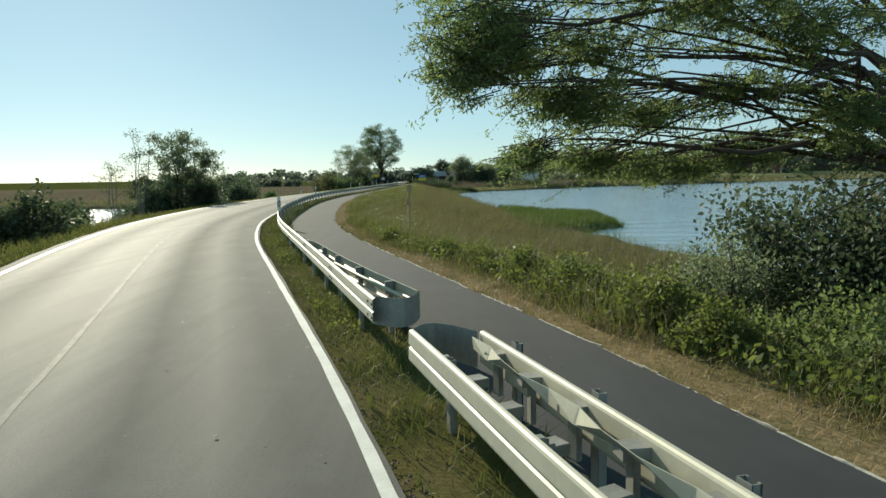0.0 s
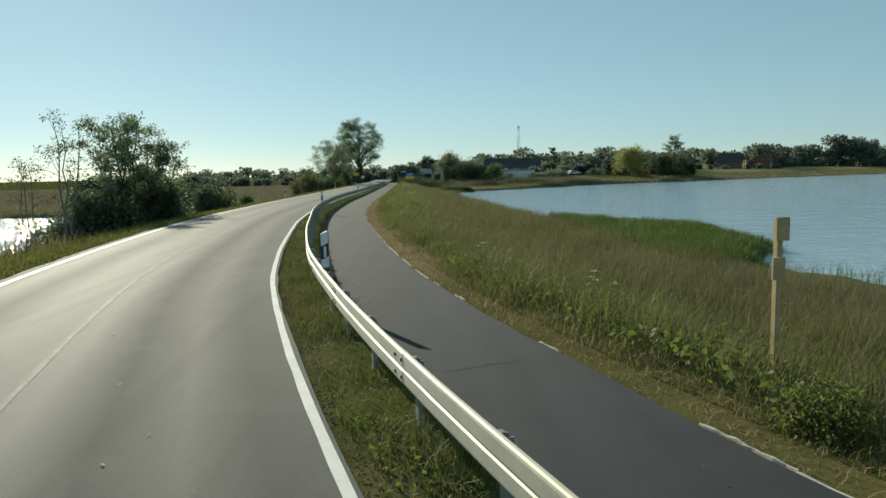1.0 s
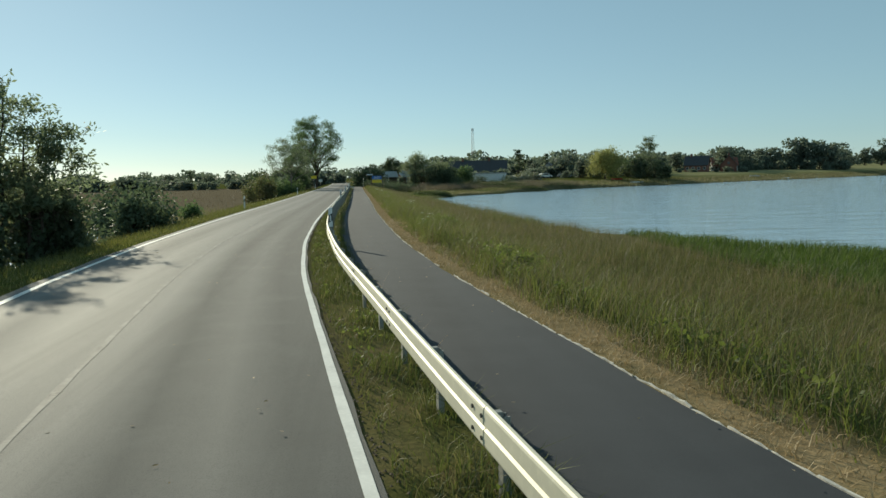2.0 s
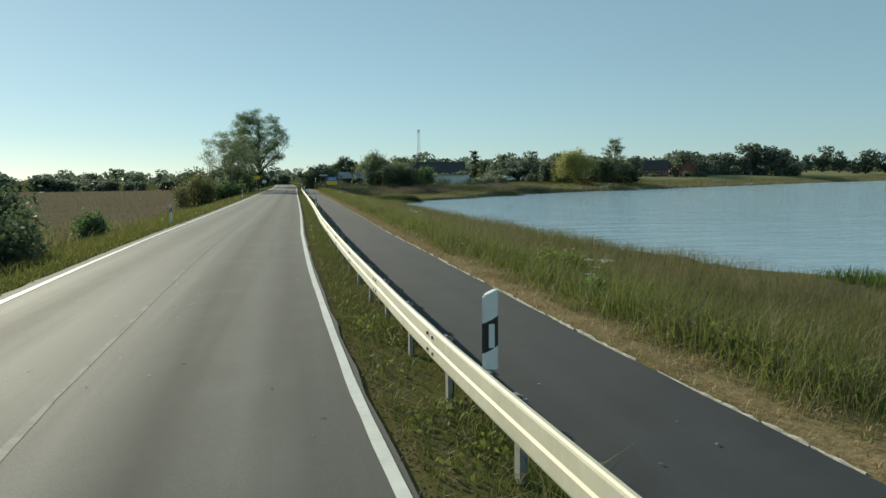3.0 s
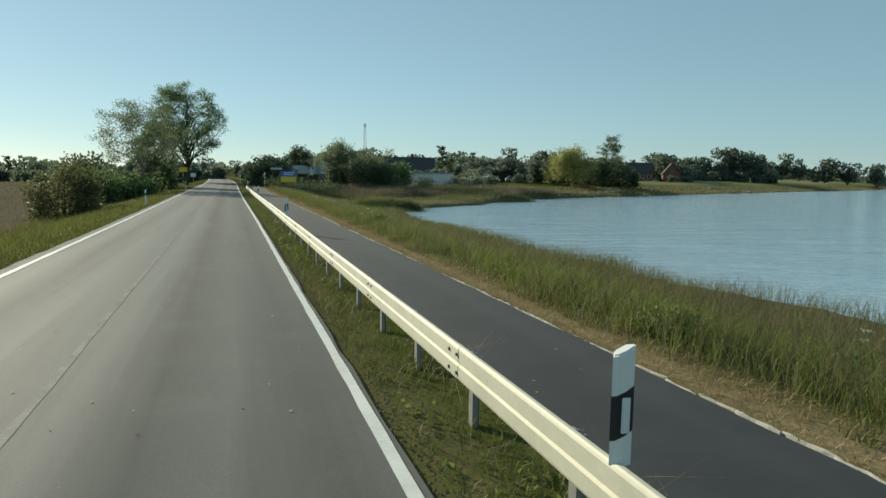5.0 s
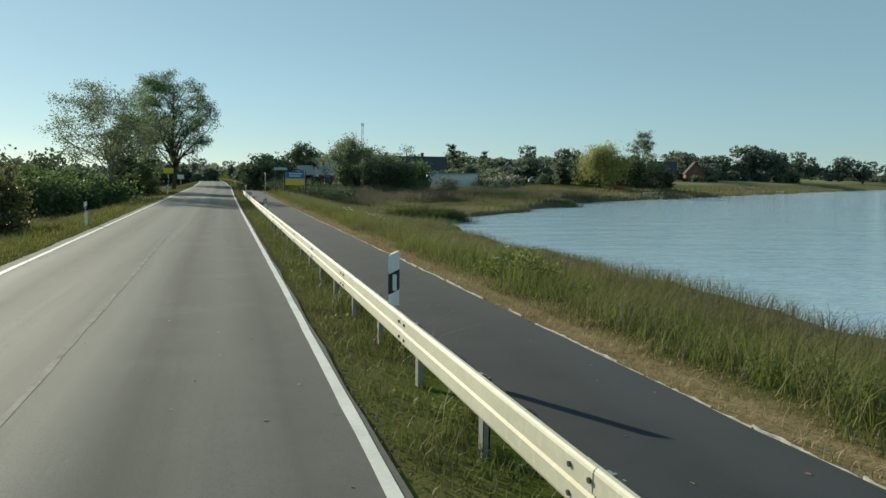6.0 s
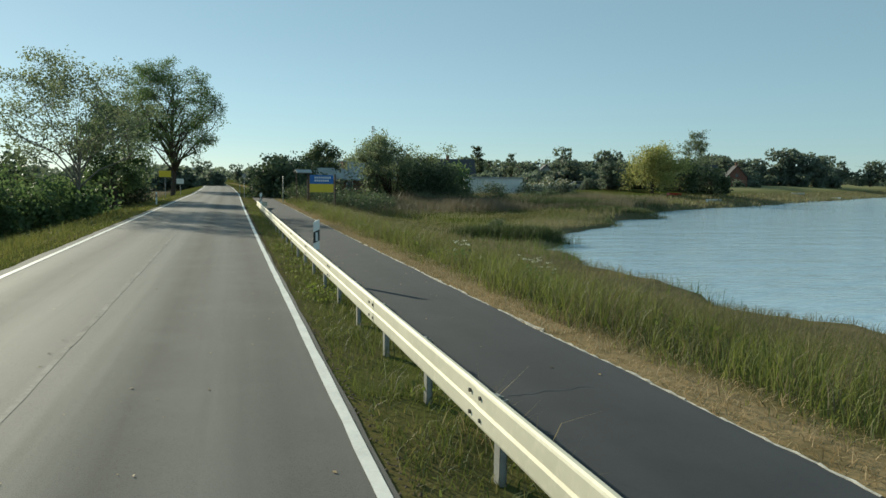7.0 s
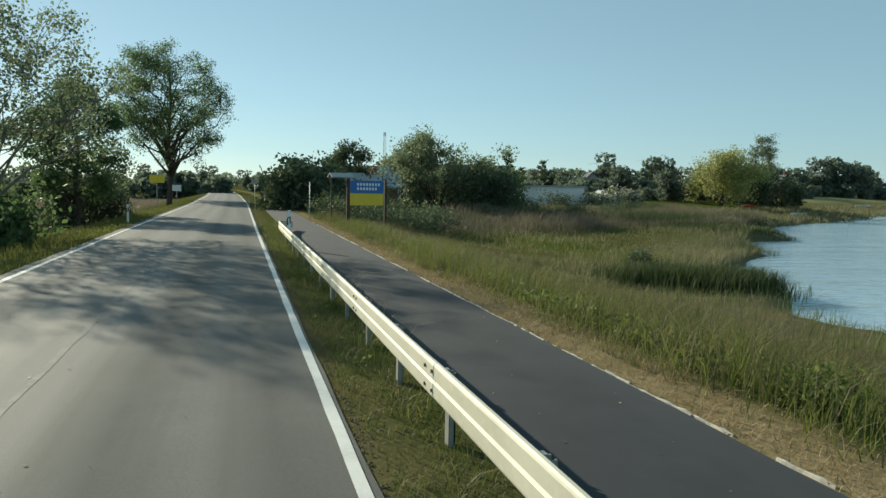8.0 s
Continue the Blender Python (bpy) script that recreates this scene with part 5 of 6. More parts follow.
house(144.8, 312.6, -20, 10.0, 7.0, 2.6, 3.2, M_GREYWALL, M_ROOF_RED, "house with red tiled roof among trees", 3, 1)
house(-24.0, 385.0, 0, 9.0, 7.0, 3.0, 2.2, M_GREYWALL, M_ROOF_GREY, "pale-roofed hall beyond the end of the road", 4, 0)
house(-110.8, 300.0, -10, 12.0, 8.0, 2.8, 3.2, M_RENDER, M_ROOF_DARK, "far house among trees beyond the meadow", 4, 1)


def mast(x, y, top):
    """A lattice mast with three antenna panels."""
    z0 = gz(x, y)
    m = tagged(new("radio_mast"), "slim steel lattice radio mast above the village", "radio mast")
    h = top - z0
    leg = lambda k, f: Vector((x + math.cos(k * 2.094) * (1.9 - 1.1 * f), y + math.sin(k * 2.094) * (1.9 - 1.1 * f), z0 + h * f))
    for k in range(3):
        part("leg", tubes("leg", [[(leg(k, 0), 0.16), (leg(k, 1), 0.12)]], 5), M_ROOF_GREY, m)
    for i in range(18):
        lines = [[(leg(k, i / 18), 0.07), (leg((k + 1) % 3, (i + 1) / 18), 0.07)] for k in range(3)]
        part("bracing", tubes("bracing", lines, 4), M_ROOF_GREY, m)
    for k in range(3):
        p = leg(k, 0.985)
        part("antenna_panel", boxes(((p.x - 0.3, p.y - 0.2, p.z - 2.2), (p.x + 0.3, p.y + 0.2, p.z + 0.4)), bevel=0.04), M_ROOF_GREY, m)


mast(94.0, 666.0, 44.3)


# ---- signs and boards ----
def info_board(x, y, turn):
    b = tagged(new("notice_board"), "wooden notice board with blue and yellow panel and small roof", "notice board")
    b.matrix_basis = Matrix.Translation((x, y, 0.0)) @ Matrix.Rotation(radians(turn), 4, "Z")
    z = gz(x, y)
    for s in (-1.05, 1.05):
        part("post", boxes(((s - 0.06, -0.06, z - 0.3), (s + 0.06, 0.06, 2.36)), bevel=0.01), M_BARK, b)
    part("panel", boxes(((-0.92, -0.05, 1.62), (0.92, -0.02, 2.30)), bevel=0.004), M_BLUE, b, "blue upper panel")
    part("panel", boxes(((-0.92, -0.05, 0.98), (0.92, -0.02, 1.616)), bevel=0.004), M_YELLOW, b, "yellow lower panel")
    for zz, n, wid in ((2.10, 8, 0.10), (1.87, 7, 0.10)):
        for i in range(n):
            part("letter_bar", boxes(((-0.55 + i * 0.165, -0.056, zz - 0.07), (-0.55 + i * 0.165 + wid, -0.049, zz + 0.07))), M_WHITE, b, "pale bar")
    r = tagged(new("shelter_roof"), "small pitched shelter roof on posts beside the notice board", "shelter")
    r.matrix_basis = Matrix.Translation((x - 1.35, y + 0.5, -0.3)) @ Matrix.Rotation(radians(turn), 4, "Z")
    bm = bmesh.new()
    box(bm, (-0.6, -0.6, 0), (0.6, 0.0, 0.05), Matrix.Translation((0, 0, 2.95)) @ Matrix.Rotation(radians(22), 4, "X"))
    box(bm, (-0.6, 0.0, 0), (0.6, 0.6, 0.05), Matrix.Translation((0, 0, 2.95)) @ Matrix.Rotation(radians(-22), 4, "X"))
    part("roof", bm, M_ROOF_GREY, r)
    for s in (-0.5, 0.5):
        part("post", boxes(((s - 0.03, -0.03, z - 0.1), (s + 0.03, 0.03, 2.9)), bevel=0.008), M_BARK, r)


info_board(-5.5, 167.5, 6)


def sign(name, x, y, z_top, w, h, mat, label, turn=0.0, round_=False):
    s = tagged(new(name), label, "road sign")
    s.matrix_basis = Matrix.Translation((x, y, 0)) @ Matrix.Rotation(radians(turn), 4, "Z")
    z = gz(x, y)
    part("pole", tubes("pole", [[((0, 0, z - 0.3), 0.03), ((0, 0, z_top), 0.03)]], 8), M_ZINC_DARK, s)
    if round_:
        bm = bmesh.new()
        bmesh.ops.create_cone(bm, cap_ends=True, segments=24, radius1=w / 2, radius2=w / 2, depth=0.02)
        bmesh.ops.rotate(bm, verts=bm.verts, matrix=Matrix.Rotation(radians(90), 3, "X"))
        bmesh.ops.translate(bm, verts=bm.verts, vec=(0, -0.045, z_top - w / 2))
        part("plate", bm, mat, s)
    elif w:
        part("plate", boxes(((-w / 2, -0.055, z_top - h), (w / 2, -0.035, z_top)), bevel=0.006), mat, s)


sign("town_sign", -19.9, 203.0, 2.7, 1.35, 0.75, M_YELLOW, "yellow town-entry sign on a steel pole beside the road")
sign("road_sign", -18.7, 210.0, 1.75, 0.9, 0.65, M_RENDER, "small pale sign beside the road")
# plate takes the dark steel colour for its look against the light
sign("road_sign", -11.0, 186.0, 2.4, 0.42, 0, M_ZINC_DARK, "round sign seen dark against the light on a pole", round_=True)
sign("bare_pole", -8.1, 172.1, 2.2, 0, 0, M_WOOD, "thin bare pole beside the cycle path")
sign("bare_pole", -11.4, 190.0, 1.3, 0, 0, M_WHITE, "short pale marker pole beside the road")


# ---- small things on the far shore ----
def boat(x, y, turn, mat, label, s=1.0):
    b = tagged(new("rowing_boat"), label, "rowing boat")
    bm = bmesh.new()
    rings = []
    for i in range(9):
        f = i / 8
        wd = 0.65 * math.sin(math.pi * (0.12 + 0.78 * f)) ** 0.7
        rings.append([bm.verts.new(((f - 0.5) * 3.6, yy * wd, zz)) for yy, zz in ((-1, 0.5), (-0.75, 0.15), (0, 0.02), (0.75, 0.15), (1, 0.5), (0.9, 0.5), (0.65, 0.2), (0, 0.08), (-0.65, 0.2), (-0.9, 0.5))])
    for a, c in zip(rings, rings[1:]):
        for k in range(10):
            bm.faces.new((a[k], a[(k + 1) % 10], c[(k + 1) % 10], c[k]))
    bm.faces.new(rings[0])
    bm.faces.new(list(reversed(rings[-1])))
    part("hull", bm, mat, b)
    part("thwart", boxes(((-0.2, -0.5, 0.33), (0.1, 0.5, 0.37))), M_WOOD, b)
    b.matrix_basis = Matrix.Translation((x, y, max(gz(x, y), WATER_Z - 0.1) + 0.02)) @ Matrix.Rotation(radians(turn), 4, "Z") @ Matrix.Scale(s, 4)


boat(65.3, 213.1, 30, M_RENDER, "white rowing boat drawn up on the reedy shore")
boat(67.8, 215.1, 70, M_GREYWALL, "grey rowing boat drawn up on the reedy shore")
boat(62.8, 220.1, 20, M_RED, "red boat lying below the willow")
boat(127.5, 259.7, -20, M_RENDER, "pale boat lying on the far meadow", 0.9)
boat(137.5, 257.4, 5, M_RENDER, "pale boat drawn up on the far shore", 0.8)


def car(x, y, turn, mat, label):
    c = tagged(new("car"), label, "car")
    c.matrix_basis = Matrix.Translation((x, y, gz(x, y))) @ Matrix.Rotation(radians(turn), 4, "Z")
    bm = bmesh.new()
    pr = [(-2.1, 0.3), (2.1, 0.3), (2.15, 0.75), (1.2, 0.92), (0.6, 1.42), (-1.3, 1.45), (-2.05, 0.95)]
    a = [bm.verts.new((px, -0.85, pz)) for px, pz in pr]
    b = [bm.verts.new((px, 0.85, pz)) for px, pz in pr]
    bm.faces.new(a)
    bm.faces.new(list(reversed(b)))
    for i in range(7):
        bm.faces.new((a[i], b[i], b[(i + 1) % 7], a[(i + 1) % 7]))
    bmesh.ops.bevel(bm, geom=bm.edges[:], offset=0.08, segments=2, affect="EDGES")
    part("body", bm, mat, c)
    for s in (-1, 1):
        part("side_window", boxes(((-1.2, s * 0.86 - 0.01, 0.98), (0.6, s * 0.86 + 0.01, 1.34))), M_GLASS, c)
        for wx in (-1.3, 1.3):
            bm = bmesh.new()
            bmesh.ops.create_cone(bm, cap_ends=True, segments=16, radius1=0.32, radius2=0.32, depth=0.2)
            bmesh.ops.rotate(bm, verts=bm.verts, matrix=Matrix.Rotation(radians(90), 3, "X"))
            bmesh.ops.translate(bm, verts=bm.verts, vec=(wx, s * 0.8, 0.32))
            part("wheel", bm, M_BLACK, c)


car(45.8, 233.6, 20, M_WHITE, "pale parked car beside the gardens")
car(51.8, 234.1, -15, M_ZINC_DARK, "grey parked car beside the gardens")

# ---- cracks across the path ----
def crack(y, o0, o1, skew, seed):
    rng = random.Random(seed)
    vs, fs = [], []
    n = 14
    for i in range(n + 1):
        f = i / n
        w = 0.002 + 0.005 * rng.random()
        dy = skew * f + rng.uniform(-0.035, 0.035)
        for s in (-w, w):
            vs.append(at(y + dy + s, o0 + (o1 - o0) * f, -0.016))
    for i in range(n):
        fs.append((2 * i, 2 * i + 2, 2 * i + 3, 2 * i + 1))
    part("crack", mesh_of("crack", vs, fs), M_BLACK, path, "thin dark crack across the asphalt")


for k, (y, o0, o1, skew) in enumerate(((22.2, 1.6, 2.6, 0.15), (67.0, 1.5, 2.9, -0.3), (119.0, 1.5, 2.6, 0.1), (140.5, 1.5, 2.4, 0.2))):
    crack(y, o0, o1, skew, k)


# ---- the path's pale edging ----
def edging():
    rng = random.Random(4)
    shapes = []
    for k in range(6):
        bm = bmesh.new()
        cuts = [-0.26, -0.15, -0.04, 0.08, 0.17, 0.26]
        rings = []
        for c in cuts:
            lo, hi, top = -0.009 + rng.uniform(-0.010, 0.006), 0.006 + rng.uniform(-0.007, 0.010), rng.uniform(-0.004, 0.012)
            rings.append([bm.verts.new((x, c, z)) for x, z in ((lo, -0.08), (lo, top - 0.004), (hi, top), (hi, -0.08))])
        for r, s in zip(rings, rings[1:]):
            for q in range(4):
                bm.faces.new((r[q], s[q], s[(q + 1) % 4], r[(q + 1) % 4]))
        bm.faces.new(rings[0])
        bm.faces.new(list(reversed(rings[-1])))
        me = bpy.data.meshes.new("edging_stone")
        bm.to_mesh(me)
        bm.free()
        me.materials.append(M_STONE)
        shapes.append(me)
    y, n = 3.0, 0
    while y < 168 and n < 330:
        if rng.random() < (0.88 if y > 29 or y < 20 else 0.2):
            m = Matrix.Translation(at(y, 3.27 + rng.uniform(-0.02, 0.02), -0.015 + rng.uniform(-0.016, 0.004))) @ Matrix.Rotation(heading(y) + rng.uniform(-0.06, 0.06), 4, "Z")
            place("edging_stone", rng.choice(shapes), path, m)
            n += 1
        y += 0.51


edging()


# ---- grass ----
def scatter(rng, n, y0, y1, o0, o1, bias=1.0):
    """Roots along the road between two offsets; more near o0 where bias is over 1."""
    y = rng.uniform(y0, y1, n)
    o = o0 + (o1 - o0) * rng.uniform(0, 1, n) ** bias
    c, d = np.interp(y, YY, COS), np.interp(y, YY, DX)
    px, py = xr(y) + CROSS * o * c, y - CROSS * o * d * c
    return np.stack([px, py, ground_z(px, py)], 1), o


def clumpy(p, s=1.1, seed=0.0):
    return 0.5 + 0.5 * wobble(p[:, 0], p[:, 1], s, seed)


def sow():
    rng = np.random.default_rng(77)
    # between the road and the path
    p, o = scatter(rng, 100000, -2, 165, 0.20, 1.36)
    thick = clumpy(p, 2.3) * clumpy(p, 0.8, 5.0)
    keep = rng.uniform(0, 1, len(p)) < 0.25 + 1.4 * thick
    p, o = p[keep], o[keep]
    h = rng.uniform(0.03, 0.10, len(p)) + (0.15 + 0.28 * smooth(o, 0.4, 0.7) * smooth(o, 1.3, 1.05)) * clumpy(p, 1.7, 1.0) ** 2 * rng.uniform(0, 1, len(p))
    tagged(blades("verge_grass", p, h, 0.0055, rng, 0.6, M_GRASS_VERGE), "low patchy green and dry grass under the guardrail", "grass", kind="stuff")
    # small leafy weeds among it
    p, o = scatter(rng, 26000, 2, 165, 0.3, 1.28)
    p = p[clumpy(p, 2.6, 2.0) * clumpy(p, 0.7, 1.0) > 0.42]
    p[:, 2] += rng.uniform(0.02, 0.16, len(p))
    tagged(part("verge_weeds", leaves("verge_weeds", p, 0.035, rng, 1.8), M_WEED), "small dark green weeds under the guardrail", "weeds", kind="stuff")
    # thin seed stalks behind the rail
    p, o = scatter(rng, 3000, -2, 165, 0.95, 1.34)
    p = p[clumpy(p, 0.9, 2.5) > 0.66]
    tagged(blades("seed_stalks", p, rng.uniform(0.2, 0.55, len(p)), 0.0028, rng, 0.75, M_GRASS_DRY), "thin pale seed stalks behind the guardrail", "grass", kind="stuff")
    # straw beside the path
    p, o = scatter(rng, 54000, -2, 170, 3.27, 4.25, 1.0)
    p = p[rng.uniform(0, 1, len(p)) < 1.0 - 0.4 * smooth(np.abs(p[:, 1] - 24), 8, 4)]
    h = rng.uniform(0.02, 0.10, len(p)) * (0.5 + 1.0 * clumpy(p, 1.9))
    tagged(blades("dry_grass", p, h, 0.0045, rng, 1.3, M_GRASS_DRY), "pale dry grass along the path's edge", "grass", kind="stuff")
    # the bank towards the lake
    p, o = scatter(rng, 188000, -2, 172, 3.75, 16.5, 1.8)
    ok = (land(p[:, 0], p[:, 1]) > 0.3) & (rng.uniform(0, 1, len(p)) < 0.15 + smooth(o + 0.35 * wobble(p[:, 0], p[:, 1], 1.3) + 0.5 * smooth(np.abs(p[:, 1] - 24), 9, 4), 3.7, 4.15))
    p, o = p[ok], o[ok]
    edge = smooth(o + 0.25 * wobble(p[:, 0], p[:, 1], 0.9, 1.0), 3.7, 4.5)
    h = (0.10 + 0.46 * edge) * rng.uniform(0.5, 1.2, len(p)) * (0.6 + 0.7 * clumpy(p, 0.9)) * (1 - 0.65 * smooth(o, 8.0, 11.0) * smooth(p[:, 1], 112, 130))
    lush = rng.uniform(0, 1, len(p)) < 0.12 + 0.95 * smooth(o, 9.5, 5.5) * (0.3 + 0.7 * clumpy(p, 0.6, 3.0)) * (0.55 + 0.45 * smooth(p[:, 1], 40, 70)) * (1 - 0.3 * smooth(p[:, 1], 118, 134))
    tagged(blades("bank_grass", p[lush], h[lush], 0.0058, rng, 0.5, M_GRASS_LUSH), "lush green grass on the lake bank", "grass", kind="stuff")
    tagged(blades("meadow_grass", p[~lush], h[~lush] * 1.05, 0.005, rng, 0.55, M_GRASS), "tall seeding brownish grass on the lake bank", "grass", kind="stuff")
    # broad-leaved weeds in the bank's front
    p, o = scatter(rng, 42000, 2, 165, 4.3, 7.5, 1.4)
    q, o = scatter(rng, 9000, 4, 30, 3.9, 6.0, 0.8)
    q = q[clumpy(q, 1.6, 0.5) > 0.35]
    q[:, 2] -= 0.02
    p = p[clumpy(p, 1.1, 1.5) * clumpy(p, 0.33, 0.4) * rng.uniform(0.6, 1.0, len(p)) > 0.32]
    p = np.concatenate([p, q])
    p[:, 2] += rng.uniform(0.04, 0.32, len(p))
    tagged(part("bank_weeds", leaves("bank_weeds", p, 0.055, rng, 1.9), M_WEED), "broad-leaved green weeds in the bank grass", "weeds", kind="stuff")
    # left verge
    p, o = scatter(rng, 40000, 8, 190, -5.74, -13.5, 1.4)
    h = (0.10 + 0.26 * smooth(o, -6.2, -8.5)) * rng.uniform(0.6, 1.3, len(p))
    tagged(blades("verge_grass", p, h, 0.013, rng, 0.4, M_GRASS_LEFT), "sunlit green grass on the road's left bank", "grass", kind="stuff")
    # reeds along the water
    n = 150000
    x, y = rng.uniform(-4, 60, n), rng.uniform(25, 215, n)
    d = land(x, y)
    ok = (d > -0.9) & (d < np.where(y > 145, 9, 4.0)) & (off(x, y) > 8)
    x, y, d = x[ok], y[ok], d[ok]
    p = np.stack([x, y, np.maximum(ground_z(x, y), WATER_Z - 0.15)], 1)
    c = clumpy(p, 0.35, 2.0)
    keep = (rng.uniform(0, 1, len(p)) < 0.25 + 0.75 * c) | ((p[:, 0] > 6.5) & (p[:, 1] > 43) & (p[:, 1] < 63))
    p, c, d = p[keep], c[keep], d[keep]
    h = (0.25 + 0.5 * c ** 3) * rng.uniform(0.6, 1.15, len(p))
    spit = (p[:, 0] > 6.5) & (p[:, 1] > 43) & (p[:, 1] < 63)
    green = ((c > 0.55) & (p[:, 1] < 132)) | (c > 0.82) | spit
    tagged(blades("green_reeds", p[green], h[green], 0.008, rng, 0.3, M_REED_GREEN), "green reeds standing along the lake's edge", "reeds", kind="stuff")
    tagged(blades("dry_reeds", p[~green], h[~green], 0.008, rng, 0.3, M_REED), "brownish reeds along the lake's edge", "reeds", kind="stuff")
    x, y = rng.uniform(5, 15, 32000), rng.uniform(40, 66, 32000)
    ok = land(x, y) > -0.3
    p = np.stack([x, y, np.maximum(ground_z(x, y), WATER_Z - 0.1)], 1)[ok]
    tagged(blades("spit_reeds", p, rng.uniform(0.2, 0.5, len(p)), 0.012, rng, 0.35, M_REED_GREEN), "bright green low reeds on a spit in the lake", "reeds", kind="stuff")
    # rough marsh between the path's end and the gardens
    n = 60000
    x, y = rng.uniform(-7, 45, n), rng.uniform(148, 212, n)
    ok = (off(x, y) > 4.0) & (land(x, y) > 0.5)
    x, y = x[ok], y[ok]
    p = np.stack([x, y, ground_z(x, y)], 1)
    c = clumpy(p, 0.22, 4.0)
    h = (0.15 + 0.7 * c ** 2) * rng.uniform(0.6, 1.2, len(p))
    wet = rng.uniform(0, 1, len(p)) < 0.06 + 0.55 * smooth(clumpy(p, 0.17, 1.0), 0.5, 0.75) * smooth(p[:, 1], 180, 165)
    tagged(blades("marsh_grass", p[wet], h[wet], 0.012, rng, 0.5, M_GRASS_LUSH), "green tussocks in the marsh by the gardens", "grass", kind="stuff")
    tagged(blades("marsh_reeds", p[~wet], h[~wet], 0.012, rng, 0.6, M_REED), "rough brown-green reeds between path and gardens", "reeds", kind="stuff")
    # a belt of tall dead reeds before the gardens
    x, y = rng.uniform(-1, 44, 16000), rng.uniform(0, 1, 16000)
    y = 172 + 0.30 * x + (13 + 2 * np.sin(x * 0.4)) * y
    ok = land(x, y) > 0.4
    p = np.stack([x, y, ground_z(x, y)], 1)[ok]
    h = (0.5 + 0.8 * clumpy(p, 0.3, 2.0)) * rng.uniform(0.6, 1.1, len(p))
    tagged(blades("dead_reeds", p, h, 0.014, rng, 0.4, M_FIELD), "tall grey-brown dead reeds before the gardens", "reeds", kind="stuff")
    # standing reeds at the tip of the marsh, on the islet and in the shadowed band behind it
    spots = ((4200, 4.8, 151.2, 1.0, 0.7, 0.8), (2200, 2.6, 152.6, 1.0, 0.6, 0.7), (5200, 26.4, 177.6, 2.6, 1.1, 0.5), (5200, 22.0, 183.0, 3.6, 1.6, 1.0), (2200, 38.0, 191.0, 4.5, 1.4, 0.9), (350, 18.5, 165.5, 1.6, 0.8, 0.6))
    t = np.concatenate([rng.normal(size=(n, 2)) * [[a, b]] + [[x, y]] for n, x, y, a, b, h in spots])
    h = np.concatenate([np.full(n, h) for n, x, y, a, b, h in spots]) * rng.uniform(0.6, 1.15, len(t))
    ok = land(t[:, 0], t[:, 1]) > -0.6
    p = np.stack([t[:, 0], t[:, 1], np.maximum(ground_z(t[:, 0], t[:, 1]), WATER_Z - 0.1)], 1)[ok]
    tagged(blades("tall_reeds", p, h[ok], 0.012, rng, 0.25, M_REED_SHADED), "green reeds standing at the water's edge, shade in their dark colour", "reeds", kind="stuff")
    # far reedy shore
    n = 20000
    x = rng.uniform(30, 330, n)
    y = np.interp(x, *FAR) + rng.uniform(-1, 14, n)
    ok = land(x, y) > -0.5
    p = np.stack([x, y, ground_z(x, y)], 1)[ok]
    h = rng.uniform(0.3, 0.7, len(p))
    tagged(blades("far_reeds", p, h, 0.06, rng, 0.4, M_REED), "brownish green reeds along the far shore", "reeds", kind="stuff")
    # brown meadow and the pond's reeds
    n = 25000
    x, y = rng.uniform(-120, -23, n), 84 + 210 * rng.uniform(0, 1, n) ** 2.0
    ok = off(x, y) < -11.5
    x, y = x[ok], y[ok]
    p = np.stack([x, y, ground_z(x, y)], 1)
    h = rng.uniform(0.2, 0.5, len(p))
    tagged(blades("meadow_reeds", p, h, 0.03, rng, 0.3, M_FIELD), "brown reed meadow beside the road bank", "reeds", kind="stuff")
    n = 34000
    x, y = rng.uniform(-75, -12, n), rng.uniform(12, 100, n)
    z = ground_z(x, y)
    ok = (off(x, y) < -11) & (z > WATER_Z - 0.1)
    p = np.stack([x, y, z], 1)[ok]
    h = rng.uniform(0.4, 1.0, len(p))
    tagged(blades("pond_reeds", p, h, 0.03, rng, 0.35, M_REED), "mixed reeds and rough grass round the pond", "reeds", kind="stuff")


sow()


def umbels():
    """White-flowered tall weeds on the bank."""
    rng = np.random.default_rng(3)
    for i in range(10):
        y, o = rng.uniform(20, 150), rng.uniform(4.6, 7.0)
        p = at(y, o)
        z = gz(p.x, p.y)
        t = tagged(new("flowering_weed"), "tall weed with white flower heads in the bank grass", "flowering plant", "white-flowered weeds")
        t.location = (p.x, p.y, z)
        heads, lines = [], []
        for k in range(rng.integers(3, 7)):
            e = np.array([rng.normal() * 0.14, rng.normal() * 0.14, rng.uniform(0.45, 0.72)])
            lines.append([(np.array([0, 0, -0.05]), 0.006), (e * [0.4, 0.4, 0.6], 0.005), (e, 0.003)])
            heads.append(e + rng.normal(size=(20, 3)) * [0.035, 0.035, 0.01])
        part("stem", tubes("stem", lines, 4), M_GRASS_LUSH, t, "thin green stalks")
        part("flower_head", leaves("flower_head", np.concatenate(heads), 0.022, rng, 1.2), M_UMBEL, t, "flat white flower heads")["kind"] = "stuff"
        leaf_p = rng.normal(size=(60, 3)) * [0.13, 0.13, 0.1] + [0, 0, 0.26]
        part("leaf_mass", leaves("leaf_mass", leaf_p, 0.06, rng, 1.8), M_LEAF, t, "broad green leaves")["kind"] = "stuff"


umbels()


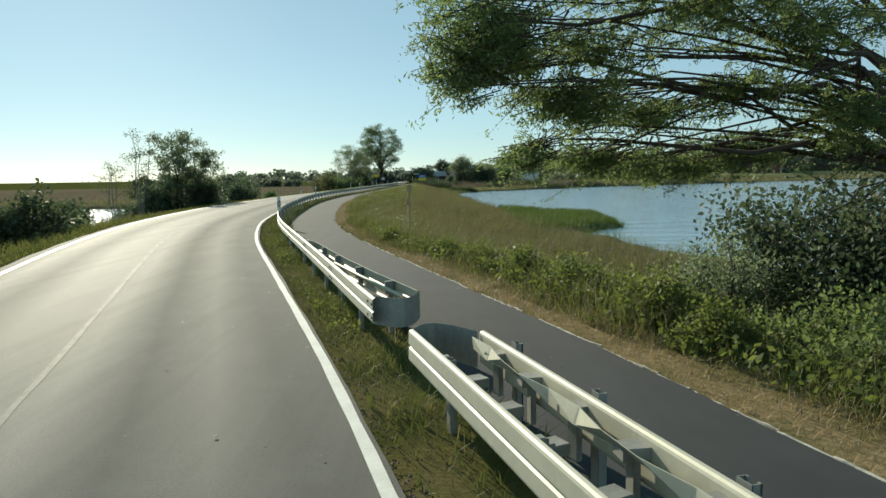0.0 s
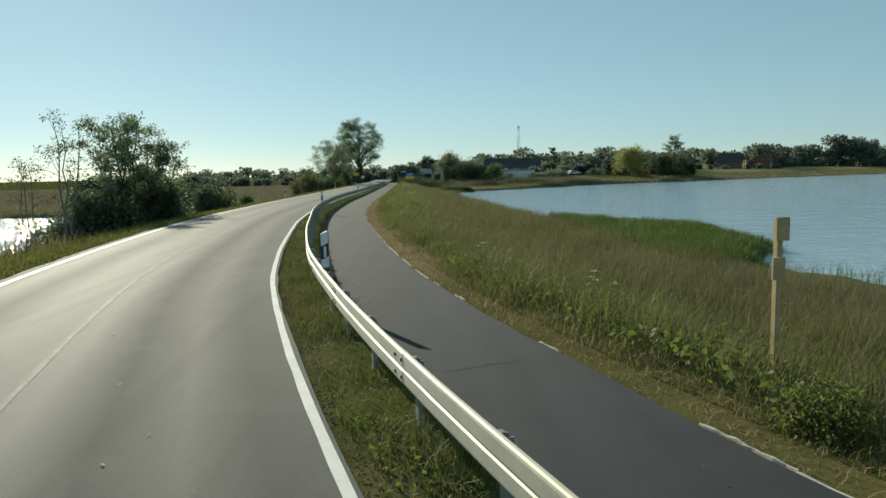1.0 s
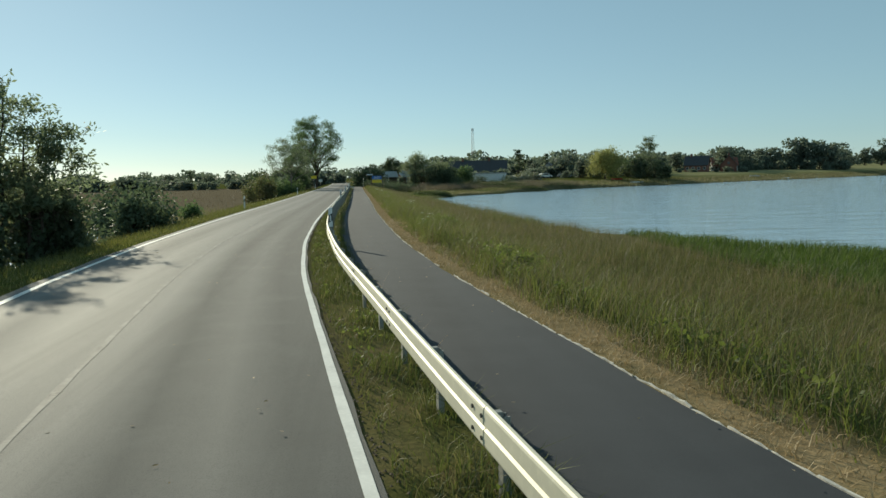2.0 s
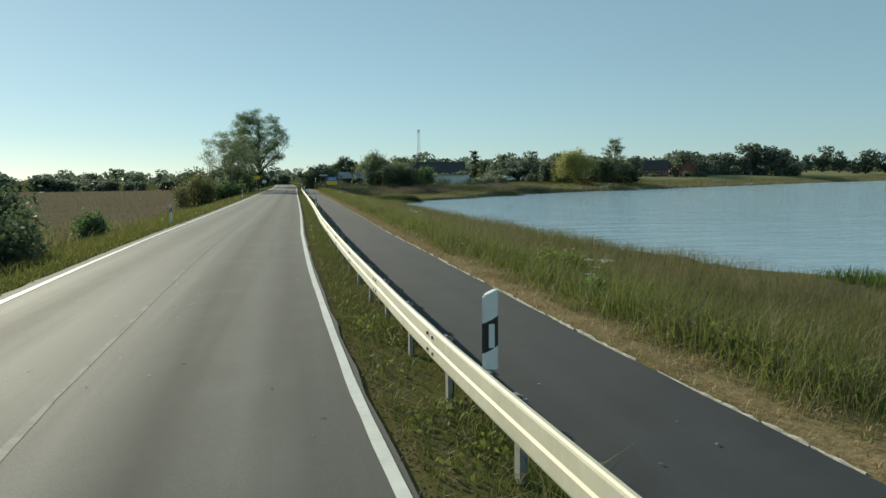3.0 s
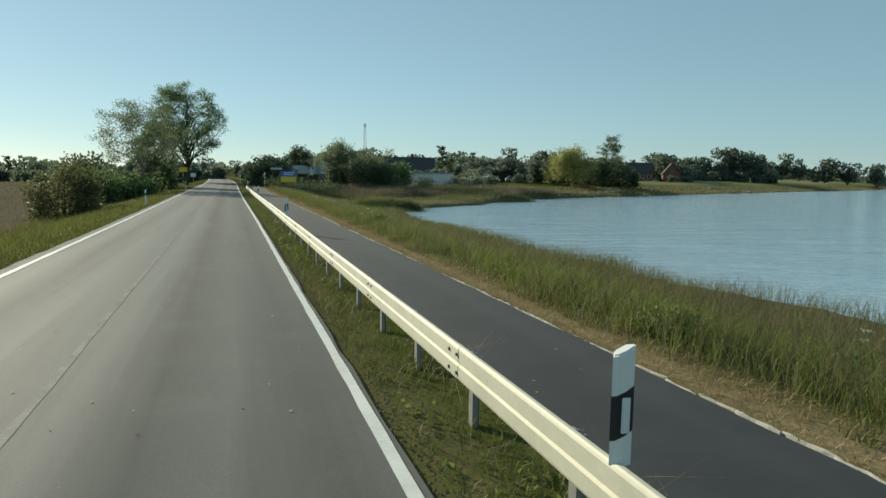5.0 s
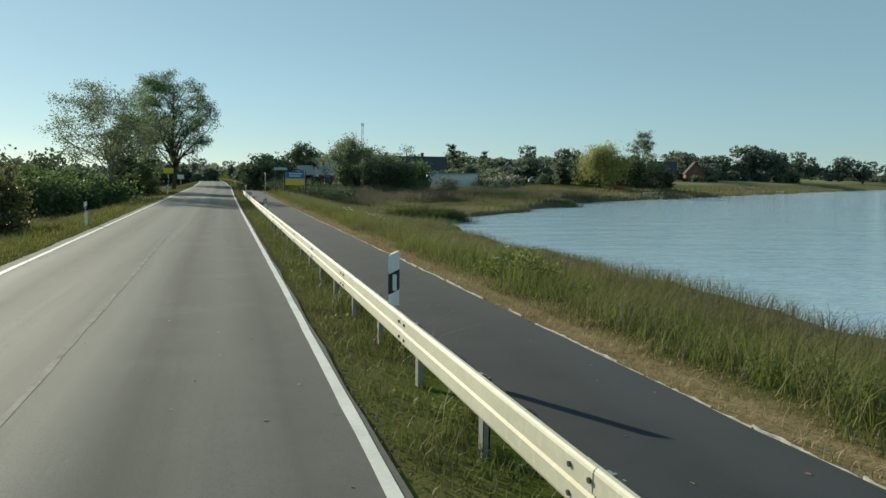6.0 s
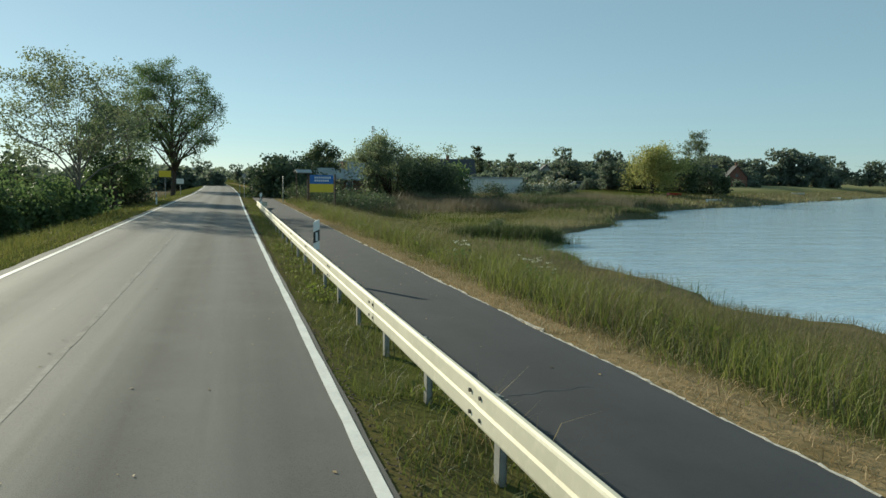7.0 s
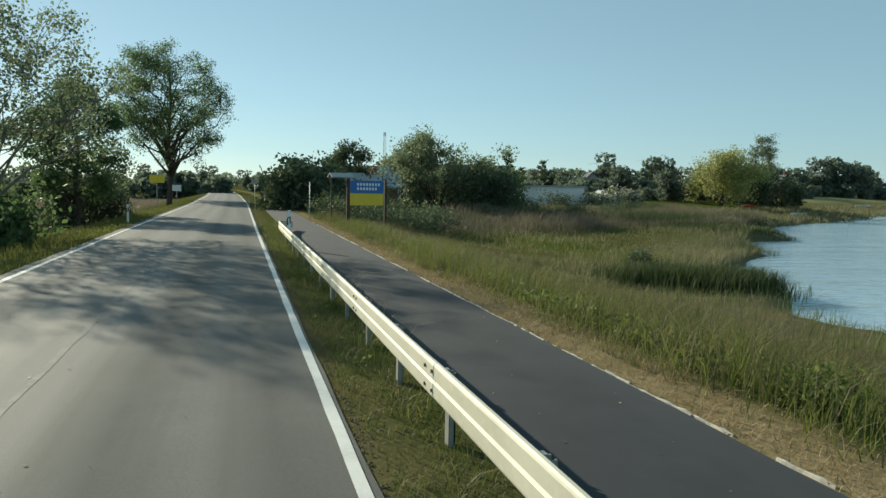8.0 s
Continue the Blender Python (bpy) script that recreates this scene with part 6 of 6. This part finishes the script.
def litter():
    """Small dry leaves and crumbs on the road and the path."""
    rng = np.random.default_rng(21)
    p, o = scatter(rng, 1300, 2, 165, -5.2, 3.2)
    p = p[(o < -0.1) | (o > 1.4)]
    o = off(p[:, 0], p[:, 1])
    f = np.clip((o + 5.7) / 5.83, 0, 1)
    p[:, 2] = zr(p[:, 1]) + np.where(o < 0.2, 0.025 * np.sin(np.pi * f) + 0.006, -0.014)
    n = len(p)
    a = rng.uniform(0, 6.28, n)
    d = np.stack([np.cos(a), np.sin(a), np.zeros(n)], 1) * rng.uniform(0.008, 0.03, (n, 1))
    e = np.stack([-d[:, 1], d[:, 0], np.full(n, 0.006)], 1) * [[0.5, 0.5, 1]]
    v = np.stack([p - d, p + e, p + d, p - e * [[1, 1, 0]]], 1).reshape(-1, 3)
    i = np.arange(n)[:, None] * 4
    tagged(part("leaf_litter", mesh_tris("leaf_litter", v, np.concatenate([i + [[0, 1, 2]], i + [[0, 2, 3]]])), M_GRASS_DRY), "small dry leaves and crumbs on the asphalt", "litter", kind="stuff")


litter()


def crumbs():
    """Soil, grit and broken asphalt along the road's edge and the path's."""
    rng = np.random.default_rng(31)
    n = 9000
    y = rng.uniform(2, 165, n)
    o = np.where(rng.uniform(0, 1, n) < 0.7, 0.10 + np.abs(rng.normal(size=n)) * 0.10, 1.30 - np.abs(rng.normal(size=n)) * 0.05)
    c, d = np.interp(y, YY, COS), np.interp(y, YY, DX)
    x, yy = xr(y) + CROSS * o * c, y - CROSS * o * d * c
    p = np.stack([x, yy, np.maximum(ground_z(x, yy), zr(y) + CROSS * (tilt(y, o) - 0.06)) + 0.004], 1)
    r = rng.uniform(0.006, 0.022, (n, 1))
    a = rng.uniform(0, 6.28, n)
    q = [np.stack([np.cos(a + k * 2.094), np.sin(a + k * 2.094), np.zeros(n)], 1) * r for k in range(3)]
    v = np.stack([p + q[0], p + q[1], p + q[2], p + np.concatenate([np.zeros((n, 2)), r * 0.9], 1)], 1).reshape(-1, 3)
    i = np.arange(n)[:, None] * 4
    t = np.concatenate([i + [[0, 1, 3]], i + [[1, 2, 3]], i + [[2, 0, 3]]])
    tagged(part("crumbs", mesh_tris("crumbs", v, t), M_SOIL), "brown soil and grit along the asphalt's edge", "grit", kind="stuff")


crumbs()


# the plan is drawn in units of PLAN metres: bring every top-level thing to metres
for ob in list(scene.objects):
    if ob.parent is None and ob.type in {"MESH", "EMPTY"}:
        ob.matrix_basis = Matrix.Scale(PLAN, 4) @ ob.matrix_basis
